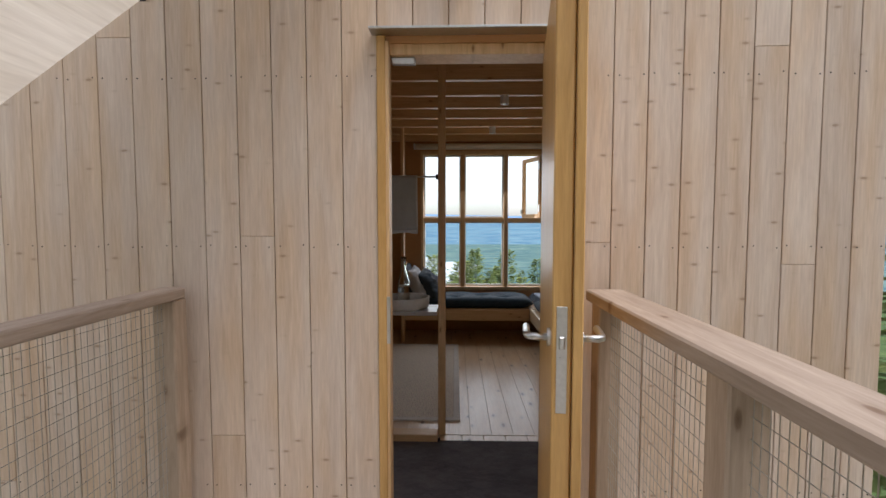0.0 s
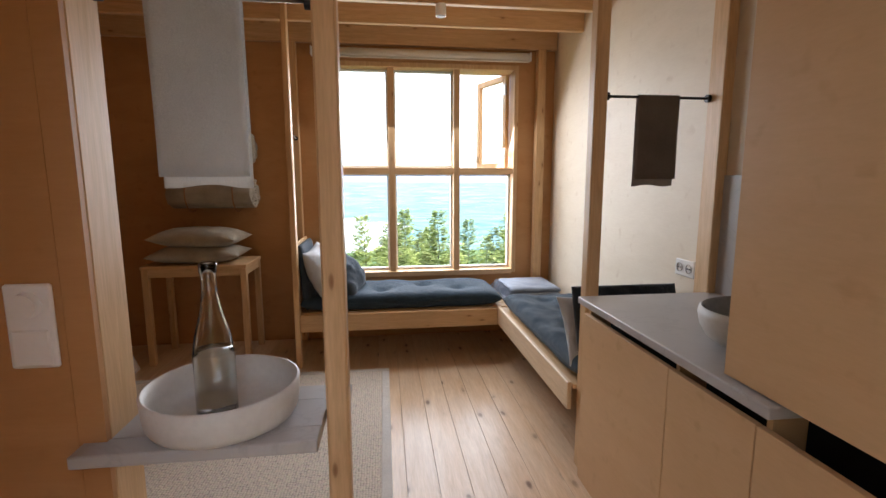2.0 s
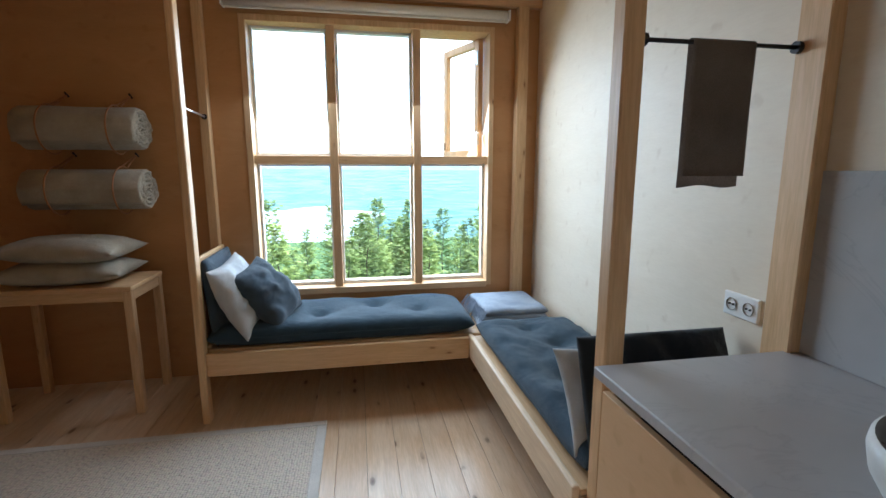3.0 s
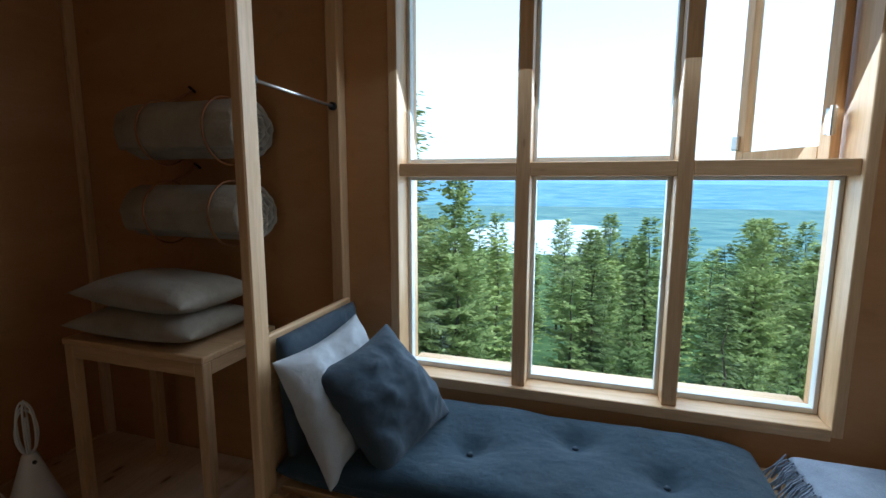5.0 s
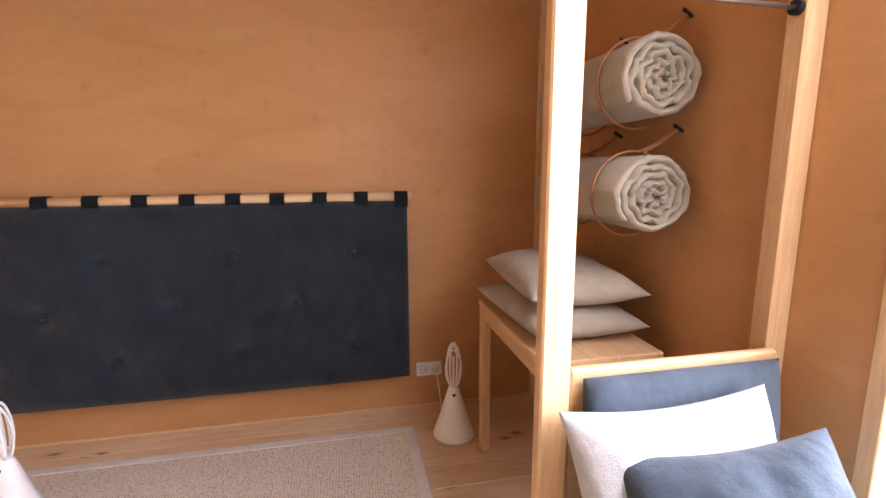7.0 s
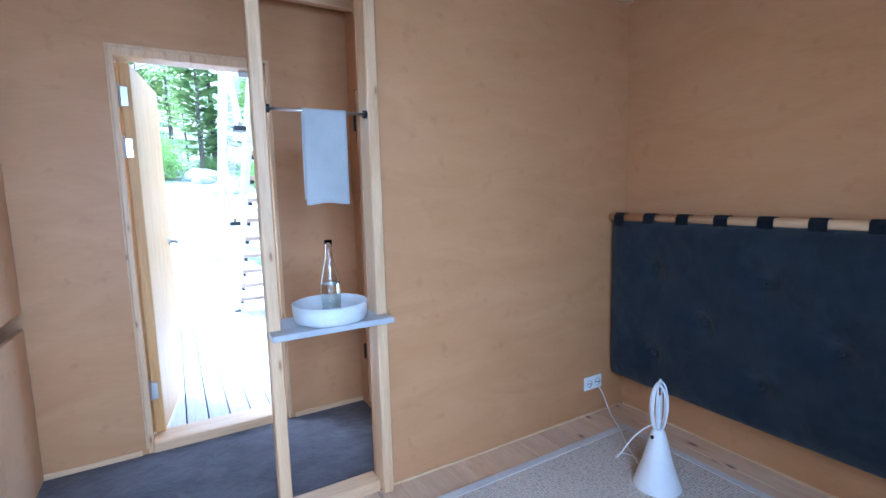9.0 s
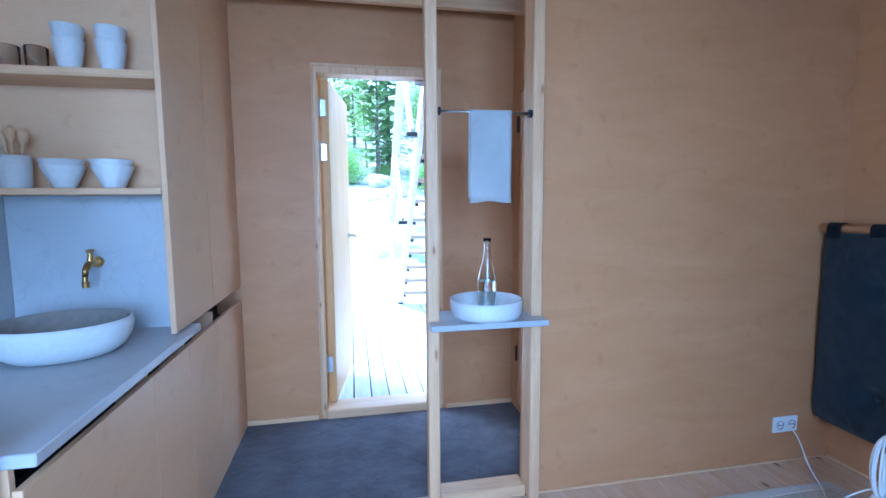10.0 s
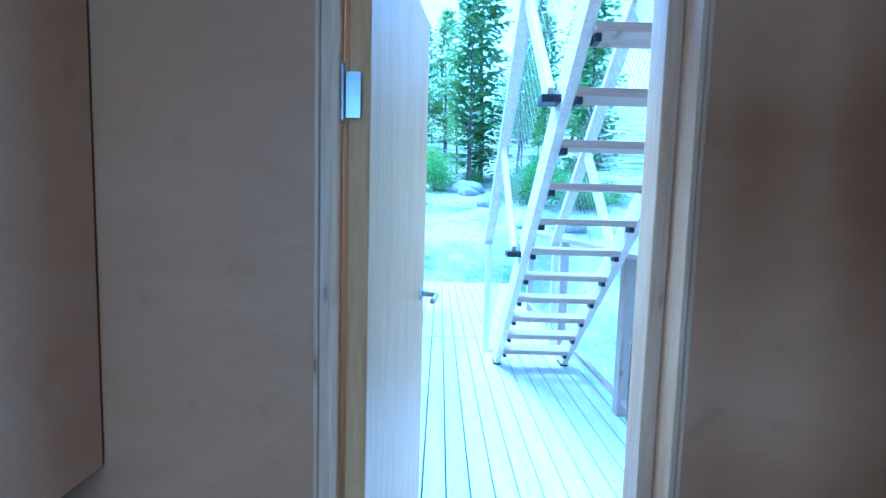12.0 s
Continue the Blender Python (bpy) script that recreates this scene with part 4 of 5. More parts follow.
bowl("basin", (-0.318, 3.905, 0.870), 0.160, 0.080, "round matt white basin on the stone shelf", wall=0.010, upright=True)
bowl("basin", (1.205, 4.13, Z_CT), 0.206, 0.12, "oval stoneware basin on the kitchen counter", 0.86, 0.020, CERAMIC, GLAZE)


def bottle(at):
    b = empty("bottle", at, "clear glass bottle half full of water in the basin", "bottle")
    o = [(0.0, 0.004), (0.036, 0.0), (0.0415, 0.008), (0.0415, 0.14), (0.036, 0.178), (0.022, 0.232), (0.0155, 0.27), (0.0150, 0.313), (0.0175, 0.315), (0.0175, 0.330), (0.0155, 0.335)]
    i = [(0.0130, 0.335), (0.0125, 0.27), (0.0195, 0.23), (0.0335, 0.175), (0.0388, 0.139), (0.0388, 0.014), (0.0, 0.018)]
    g = part("glass", lathe(o + i, at, 40), BOTTLE_GLASS, b, "", True)
    g.visible_shadow = False
    part("water", lathe([(0.0, 0.017), (0.0391, 0.0135), (0.0391, 0.139), (0.0375, 0.150), (0.0, 0.150)], at, 40), WATER, b, "", True)


bottle((-0.328, 3.89, 0.870 + 0.009))


# ---- kitchen ----
def base_cabinets():
    ys = [Y_IN + 0.005, 3.435, 3.835, 4.188, Y_CT]
    for k in range(4):
        y0, y1 = ys[k], ys[k + 1]
        c = empty("base_cabinet", (1.2, (y0 + y1) / 2, 0), "veneered base cabinet with a dark grip recess", "cabinet", "base cabinets")
        part("body", box(X_CAB + 0.022, X_R, y0, y1, 0.0, 0.70, 0.0), CAB_WOOD, c)
        d = part("door", box(X_CAB, X_CAB + 0.02, y0 + 0.0015, y1 - 0.0015, 0.0, 0.795, 0.0015), CAB_WOOD, c)
        # floor and back are black in place of the slot's own shade
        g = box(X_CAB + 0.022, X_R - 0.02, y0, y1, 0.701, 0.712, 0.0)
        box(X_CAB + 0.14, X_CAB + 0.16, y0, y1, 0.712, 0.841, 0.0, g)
        part("grip_recess", g, BLACK, c, "grip recess coloured black for its shade")
        part("grip_plate", box(X_CAB + 0.024, X_CAB + 0.12, y1 - 0.022, y1 - 0.004, 0.713, 0.841, 0.001), CAB_WOOD, c)
    thing("worktop", box(X_CAB - 0.03, X_R - 0.002, 3.772, Y_CT, 0.842, Z_CT, 0.003), MARBLE, "pale grey stone worktop", "worktop")


base_cabinets()


def tall_cabinets():
    for y0, y1 in ((Y_IN + 0.005, 3.47), (3.47, Y_NICHE)):
        c = empty("tall_cabinet", (1.2, (y0 + y1) / 2, Z_CT), "tall veneered wall cabinet above the base units", "cabinet", "tall cabinets")
        back = y1 if y1 < 3.5 else 3.77
        part("body", box(X_CAB + 0.022, X_R, y0, back, Z_CT + 0.004, Z_CEIL, 0.0), CAB_WOOD, c)
        part("door", box(X_CAB, X_CAB + 0.021, y0 + 0.0015, y1 - 0.0015, Z_CT + 0.005, Z_CEIL, 0.0015), CAB_WOOD, c)


tall_cabinets()
structure("splash_back", box(X_CAB + 0.022, X_R - 0.014, 3.771, 3.812, Z_CT + 0.001, 1.406, 0.0), MARBLE, "pale grey marble splash back with the tap", "splash back")
structure("splash_side", box(X_R - 0.013, X_R - 0.001, 3.813, 4.80, Z_CT + 0.001, 1.405, 0.001), MARBLE, "pale grey marble panel behind the counter", "splash back")
ns = empty("niche_shelf", (1.2, 3.8, 1.45), "open plywood shelves holding crockery", "shelf")
part("shelf", box(X_CAB + 0.022, X_R - 0.001, 3.772, Y_NICHE, 1.407, 1.431, 0.002), CAB_WOOD, ns)
part("shelf", box(X_CAB + 0.022, X_R - 0.001, 3.772, Y_NICHE - 0.004, 1.822, 1.852, 0.002), PINE_X, ns)
part("shelf", box(X_CAB + 0.022, X_R - 0.001, 3.772, Y_NICHE - 0.004, 2.28, 2.31, 0.002), PINE_X, ns)


def tap():
    t = empty("tap", (1.236, 3.812, 1.15), "old brass garden tap on the marble", "tap")
    x, y, z = 1.236, 3.812, 1.147
    part("flange", tube([(x, y, z), (x, y + 0.006, z)], 0.022, 20), BRASS, t)
    part("body", tube([(x, y, z), (x, y + 0.05, z), (x, y + 0.075, z - 0.004), (x, y + 0.095, z - 0.02), (x, y + 0.1, z - 0.045)], [0.012, 0.013, 0.013, 0.011, 0.010], 14), BRASS, t, "", True)
    part("spout", tube([(x, y + 0.1, z - 0.045), (x, y + 0.1, z - 0.062), (x, y + 0.1, z - 0.063), (x, y + 0.1, z - 0.085)], [0.010, 0.010, 0.013, 0.012], 14), BRASS, t)
    part("stem", tube([(x, y + 0.055, z + 0.01), (x, y + 0.055, z + 0.045)], [0.012, 0.007], 12), BRASS, t)
    part("handle", box(x - 0.007, x + 0.007, y + 0.035, y + 0.075, z + 0.043, z + 0.055, 0.003), BRASS, t)


tap()


def cup(name, at, r0, r1, h, mat, label, category, group):
    o = [(0.0, 0.003), (r0 - 0.003, 0.0), (r0, 0.004), (r1, h - 0.002), (r1 - 0.002, h), (r1 - 0.004, h - 0.003), (r0 - 0.003, 0.008), (0.0, 0.008)]
    return thing(name, lathe(o, at, 36), mat, label, category, group, smooth=True)


S1, S2 = 1.431, 1.852
for x, nst in ((1.30, 3), (1.135, 3)):
    for k in range(nst - 1):
        cup("bowl", (x + (0.004 if k else 0), 3.865, S1 + 0.022 * k), 0.036, 0.072, 0.085, CERAMIC, "white stoneware bowl in a stack on the shelf", "bowl", "stacked bowls")
for x in (1.25, 1.11):
    for k in range(2):
        cup("cup", (x, 3.865, S2 + 0.05 * k), 0.034, 0.052, 0.115, CERAMIC, "white stoneware cup in a stack on the shelf", "cup", "stacked cups")
for x in (1.445, 1.355):
    g = cup("drinking_glass", (x, 3.865, S2), 0.033, 0.037, 0.085, BOTTLE_GLASS, "clear drinking glass on the shelf", "glass", "drinking glasses")
cup("utensil_pot", (1.455, 3.865, S1), 0.046, 0.05, 0.12, CERAMIC, "white pot holding wooden spoons", "pot", "")
for k, (dx, dy, ln) in enumerate(((-0.03, 0.0, 0.19), (0.0, 0.01, 0.20), (0.03, -0.005, 0.185))):
    p, q = Vector((1.455 + dx * 0.3, 3.865 + dy, S1 + 0.012)), Vector((1.455 + dx, 3.865 + dy, S1 + ln - 0.03))
    sp = tube([p, q, q + Vector((dx * 0.1, 0, 0.015)), q + Vector((dx * 0.2, 0, 0.04)), q + Vector((dx * 0.25, 0, 0.055))], [0.005, 0.006, 0.016, 0.018, 0.006], 10)
    thing("wooden_spoon", sp, PINE_Z, "wooden spoon standing in the pot", "spoon", "wooden spoons", smooth=True)


def spot(x, y):
    s = empty("ceiling_spot", (x, y, Z_BEAM), "small white ceiling spot, unlit", "lamp", "ceiling spots")
    part("body", tube([(x, y, Z_BEAM + 0.001), (x, y, Z_BEAM - 0.07)], 0.034, 24), WHITE_PLASTIC, s, "", False)
    part("lens", tube([(x, y, Z_BEAM - 0.068), (x, y, Z_BEAM - 0.074)], 0.026, 20), CLAY, s)


for x, y in ((0.42, 6.00), (-0.92, 6.00), (0.42, 4.74)):
    spot(x, y)


# ---- outside: deck, rails, stair ----
deck = structure("deck", box(-1.26, 0.72, -5.6, Y_OUT - 0.01, -0.16, -0.075, 0.0), BLACK, "bleached wooden deck leading to the door", "deck")
tagged(deck, category="deck")


def wire_mesh(x, y0, y1, z0, z1, pitch=0.025, r=0.0008):
    """Welded wire netting in an upright plane across x."""
    V, F = [], []

    def bar(a, c):
        a, c = Vector(a), Vector(c)
        d = (c - a).normalized()
        u = Vector((1, 0, 0))
        w = d.cross(u)
        n = len(V)
        for p in (a, c):
            for s, t in ((1, 1), (1, -1), (-1, -1), (-1, 1)):
                V.append(p + (u * s + w * t) * r)
        for k in range(4):
            F.append((n + k, n + (k + 1) % 4, n + 4 + (k + 1) % 4, n + 4 + k))
    k = 0
    while y0 + k * pitch <= y1:
        bar((x, y0 + k * pitch, z0), (x, y0 + k * pitch, z1))
        k += 1
    k = 0
    while z0 + k * pitch * 1.9 <= z1:
        bar((x + 2 * r, y0, z0 + k * pitch * 1.9), (x + 2 * r, y1, z0 + k * pitch * 1.9))
        k += 1
    b = bmesh.new()
    vs = [b.verts.new(v) for v in V]
    for f in F:
        b.faces.new([vs[i] for i in f])
    return b


def railing(x0, x1, ys, ztop, label):
    r = empty("railing", ((x0 + x1) / 2, ys[0], DECK), label, "railing", "deck railings")
    xm = (x0 + x1) / 2
    part("handrail", box(x0, x1, ys[0] - 0.02, ys[-1] + 0.03, ztop - 0.045, ztop, 0.006), GREY_WOOD, r)
    for y in ys:
        part("post", box(xm - 0.045, xm + 0.045, y - 0.045, y + 0.045, DECK, ztop - 0.046, 0.006), GREY_WOOD_Z, r)
    for a, c in zip(ys, ys[1:]):
        s = wire_mesh(xm, a + 0.045, c - 0.045, 0.10, ztop - 0.046)
        ob = part("netting", s, WIRE, r)
        tagged(ob, kind="stuff")
        part("lower_rail", box(xm - 0.022, xm + 0.022, a + 0.045, c - 0.045, 0.06, 0.10, 0.003), GREY_WOOD, r)
    return r


railing(0.54, 0.69, [-3.0, -1.35, 0.2, 1.80, 2.66], 1.175, "weathered wooden railing with wire netting beside the door")
railing(-1.205, -1.105, [-3.0, -1.2, 0.55, 2.675], 1.175, "weathered wooden railing with wire netting beyond the stair")


def stair():
    s = empty("stair", (-0.74, -0.75, DECK), "steep open wooden stair to the roof", "stair")
    slope, y_foot = 0.93, -0.505
    top = 3.55
    for x0, x1 in ((-0.395, -0.345), (-1.04, -0.99)):
        b = bmesh.new()
        prof = [(y_foot, DECK), (y_foot + (top - DECK) / slope, top), (y_foot + (top - DECK) / slope - 0.16, top + 0.06), (y_foot - 0.27, DECK)]
        lo = [b.verts.new((x0, y, z)) for y, z in prof]
        hi = [b.verts.new((x1, y, z)) for y, z in prof]
        b.faces.new(lo)
        b.faces.new(hi[::-1])
        for i in range(4):
            b.faces.new((lo[i], hi[i], hi[(i + 1) % 4], lo[(i + 1) % 4]))
        bmesh.ops.recalc_face_normals(b, faces=b.faces)
        part("stringer", b, STAIR_WOOD, s, "pale wooden stringer")
        part("foot", box(x0 - 0.01, x1 + 0.01, y_foot - 0.13, y_foot + 0.02, DECK, DECK + 0.02, 0.003), DARK_METAL, s)
    for k in range(1, 17):
        z = DECK + 0.205 * k
        y = y_foot + (z - DECK) / slope - 0.12
        part("tread", box(-0.99, -0.395, y - 0.09, y + 0.11, z - 0.04, z, 0.004), TREAD_WOOD, s)
        for x in (-0.985, -0.43):
            part("bracket", box(x, x + 0.03, y + 0.02, y + 0.09, z - 0.075, z - 0.041, 0.002), DARK_METAL, s)
    for x in (-0.30, -0.995):
        a = Vector((x, -1.0, 1.10))
        c = Vector((x, 2.0, 1.10 + slope * 3.0))
        d = (c - a).normalized()
        up = Vector((1, 0, 0)).cross(d)
        b = bmesh.new()
        vs = [b.verts.new(p + Vector((sx * 0.045, 0, 0)) + up * sz * 0.022) for p in (a, c) for sx, sz in ((1, 1), (1, -1), (-1, -1), (-1, 1))]
        for i in range(4):
            b.faces.new((vs[i], vs[(i + 1) % 4], vs[4 + (i + 1) % 4], vs[4 + i]))
        b.faces.new(vs[3::-1])
        b.faces.new(vs[4:])
        bmesh.ops.recalc_face_normals(b, faces=b.faces)
        part("handrail", b, STAIR_WOOD, s)
        side = 1 if x > -0.6 else -1
        part("rail_post", box(x - 0.03, x + 0.03, -0.98, -0.92, DECK, 1.10 + slope * 0.05 - 0.05, 0.004), STAIR_WOOD, s)
        for yb, zb in ((0.65, 1.15), (1.55, 1.985)):
            inner = -0.345 if side > 0 else -1.04
            part("rail_arm", box(min(inner, x + side * 0.05), max(inner, x + side * 0.05), yb - 0.05, yb + 0.06, zb - 0.02, zb + 0.018, 0.003), DARK_METAL, s, "dark bracket arm of the stair rail")
            lean = moved(box(x - 0.016, x + 0.016, -0.05, 0.05, 0.0, 1.07, 0.003), Matrix.Translation((0, yb, zb + 0.02)) @ Matrix.Rotation(math.atan(slope), 4, "X"))
            part("baluster", lean, STAIR_WOOD, s)
        net = bmesh.new()
        off = x - side * 0.03
        for k in range(1, 20):
            h = 0.05 * k
            join(net, tube([(off, -0.9 - 0.68 * h, 0.06 + 0.73 * h + 0.05), (off, 2.2 - 0.68 * h, 0.06 + slope * 3.1 + 0.73 * h + 0.05)], 0.0012, 4))
        for k in range(60):
            y = -0.9 + 3.1 * k / 59
            join(net, tube([(off, y, 0.11 + slope * (y + 0.9)), (off, y - 0.68, 0.11 + slope * (y + 0.9) + 0.73)], 0.0012, 4))
        tagged(part("netting", net, WIRE, s), kind="stuff")


stair()


lamp = empty("outdoor_lamp", (0.03, Y_OUT, 2.46), "small dark wall lamp above the entrance door", "lamp")
part("body", tube([(0.03, Y_OUT - 0.05, 2.40), (0.03, Y_OUT - 0.05, 2.52)], 0.03, 20), DARK_METAL, lamp)
part("arm", box(0.015, 0.045, Y_OUT - 0.03, Y_OUT, 2.44, 2.48, 0.003), DARK_METAL, lamp)


# ---- ground and distance ----
def smooth_step(a, b, x):
    t = max(0.0, min(1.0, (x - a) / (b - a)))
    return t * t * (3 - 2 * t)


def ground_height(x, y):
    h = -3.2 * smooth_step(-6.5, 2.5, y) - 0.26 * max(0.0, y - 2.5) ** 1.0 * (1 if y < 60 else 0)
    if y >= 60:
        h = max(-99.0, -3.2 - 0.26 * 57.5 - 0.13 * (y - 60))
    back = max(0.0, -y - 6.0)
    h += -0.08 + 0.24 * back
    h += 0.25 * noise.noise(Vector((x * 0.18, y * 0.18, 0))) * smooth_step(0, 4, abs(y + 5.0)) + 0.5 * noise.noise(Vector((x * 0.05, y * 0.05, 5)))
    h = min(h, -0.6) if -5.3 < y < 8 and abs(x) < 4 else h
    return h


def ground_mesh():
    b = bmesh.new()
    xs = sorted({round(math.copysign(abs(s) ** 2.6 * 1500, s), 2) for s in [i / 45 for i in range(-45, 46)]})
    ys = sorted({round(math.copysign(abs(s) ** 2.6 * 1500, s) - 2, 2) for s in [i / 55 for i in range(-30, 56)]})
    g = [[b.verts.new((x, y, ground_height(x, y))) for y in ys] for x in xs]
    for i in range(len(xs) - 1):
        for j in range(len(ys) - 1):
            b.faces.new((g[i][j], g[i + 1][j], g[i + 1][j + 1], g[i][j + 1]))
    return b


def forest_floor():
    m, n, l, b = shader("forest_floor", 0.95, 0, 0.1)
    v = coords(n, l, (1, 1, 1), spread=False)
    f = tex_noise(n, l, v, 0.35, 6, 0.65)
    f2 = tex_noise(n, l, v, 5, 6, 0.7)
    r = ramp(n, [(0.35, (0.10, 0.14, 0.05)), (0.46, (0.28, 0.27, 0.18)), (0.58, (0.50, 0.46, 0.39))])
    l.new(f, r.inputs[0])
    r2 = ramp(n, [(0.3, (0.6, 0.6, 0.6)), (0.7, (1.2, 1.2, 1.2))])
    l.new(f2, r2.inputs[0])
    near = mixcol(n, l, 0.9, r.outputs[0], r2.outputs[0], "MULTIPLY")
    # the wooded slope below the cabin
    sep, mr = n.new("ShaderNodeSeparateXYZ"), n.new("ShaderNodeMapRange")
    mr.inputs["From Min"].default_value, mr.inputs["From Max"].default_value = 4.0, 14.0
    l.new(v, sep.inputs[0])
    l.new(sep.outputs["Y"], mr.inputs["Value"])
    f3 = tex_noise(n, l, v, 0.22, 5, 0.7)
    r3 = ramp(n, [(0.35, (0.045, 0.085, 0.03)), (0.65, (0.12, 0.18, 0.06))])
    l.new(f3, r3.inputs[0])
    l.new(mixcol(n, l, mr.outputs[0], near, r3.outputs[0]), b.inputs["Base Color"])
    bump(n, l, b, f2, 0.8, 0.05)
    return m


structure("ground", ground_mesh(), forest_floor(), "grassy forest ground with bare sandy patches", "ground", True)


# distance haze is mixed into these bluish tones, plus a faint glow
def haze_colour(name, a, c, scale, glow):
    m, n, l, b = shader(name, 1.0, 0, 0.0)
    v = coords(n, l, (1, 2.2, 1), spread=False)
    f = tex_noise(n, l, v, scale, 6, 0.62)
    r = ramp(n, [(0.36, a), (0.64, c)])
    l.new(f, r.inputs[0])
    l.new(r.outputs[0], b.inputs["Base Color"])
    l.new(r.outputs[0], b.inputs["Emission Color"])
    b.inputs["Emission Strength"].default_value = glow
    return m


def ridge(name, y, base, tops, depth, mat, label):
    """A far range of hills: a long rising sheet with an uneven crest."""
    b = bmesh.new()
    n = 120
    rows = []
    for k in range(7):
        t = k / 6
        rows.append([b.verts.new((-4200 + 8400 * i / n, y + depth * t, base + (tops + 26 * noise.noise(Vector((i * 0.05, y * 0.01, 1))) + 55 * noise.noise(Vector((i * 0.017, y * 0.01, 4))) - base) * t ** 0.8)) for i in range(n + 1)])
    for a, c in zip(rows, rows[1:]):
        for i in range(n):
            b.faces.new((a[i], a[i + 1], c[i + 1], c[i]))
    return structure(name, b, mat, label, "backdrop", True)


# both ranges carry their air haze in colour and emission
ridge("backdrop_far", 2900, -120, 62, 900, haze_colour("haze_blue_hills", (0.17, 0.29, 0.48), (0.22, 0.35, 0.54), 0.004, 0.28), "far forested hills with blue haze painted in")
ridge("backdrop_near", 1750, -120, -30, 1300, haze_colour("haze_green_hills", (0.10, 0.20, 0.30), (0.19, 0.31, 0.38), 0.009, 0.22), "wooded hills beyond the lake, blue green with painted haze")
# valley woods: haze tinted into the green, and a slight glow of their own
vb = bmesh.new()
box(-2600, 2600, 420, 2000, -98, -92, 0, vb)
structure("backdrop_valley", vb, haze_colour("hazy_valley_woods", (0.08, 0.16, 0.18), (0.19, 0.28, 0.25), 0.012, 0.14), "wooded valley floor with haze painted in", "backdrop")


def lake():
    b = bmesh.new()
    ring = []
    for k in range(64):
        a = 2 * math.pi * k / 64
        r = 1 + 0.55 * noise.noise(Vector((math.cos(a) * 1.9, math.sin(a) * 1.9, 3))) + 0.15 * noise.noise(Vector((math.cos(a) * 6, math.sin(a) * 6, 8)))
        ring.append(b.verts.new((-95 + 128 * r * math.cos(a), 900 + 285 * r * math.sin(a), -90.5)))
    b.faces.new(ring)
    m, n, l, p = shader("glowing_lake_water", 0.12, 0, 0.5)
    # sky brightness put into the water by pale colour and emission
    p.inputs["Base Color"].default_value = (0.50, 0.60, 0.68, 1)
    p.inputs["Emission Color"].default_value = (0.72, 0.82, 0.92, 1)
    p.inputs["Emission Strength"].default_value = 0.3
    structure("water", b, m, "still lake in the valley, pale from a painted glow", "water")


lake()


# ---- trees ----
def needles(name, a, c):
    m, n, l, b = shader(name, 0.75, 0, 0.2)
    gi = n.new("ShaderNodeNewGeometry")
    oi = n.new("ShaderNodeObjectInfo")
    r = ramp(n, [(0.0, a), (1.0, c)])
    l.new(gi.outputs["Random Per Island"], r.inputs[0])
    tone = ramp(n, [(0.0, (0.75, 0.8, 0.75)), (1.0, (1.2, 1.15, 1.0))])
    l.new(oi.outputs["Random"], tone.inputs[0])
    l.new(mixcol(n, l, 1.0, r.outputs[0], tone.outputs[0], "MULTIPLY"), b.inputs["Base Color"])
    thin = n.new("ShaderNodeBsdfTranslucent")
    mix = n.new("ShaderNodeMixShader")
    mix.inputs[0].default_value = 0.4
    l.new(mixcol(n, l, 1.0, r.outputs[0], tone.outputs[0], "MULTIPLY"), thin.inputs[0])
    l.new(b.outputs[0], mix.inputs[1])
    l.new(thin.outputs[0], mix.inputs[2])
    l.new(mix.outputs[0], n["Material Output"].inputs[0])
    return m


SPRUCE = needles("spruce_needles", (0.15, 0.20, 0.08), (0.34, 0.38, 0.15))
PINE_N = needles("pine_needles", (0.22, 0.29, 0.10), (0.45, 0.50, 0.20))
BIRCH = needles("birch_leaves", (0.20, 0.30, 0.07), (0.40, 0.50, 0.16))
BARK = wood("bark", (0.09, 0.065, 0.045), (0.20, 0.15, 0.11), "z", 0, 0.9, 0.1)


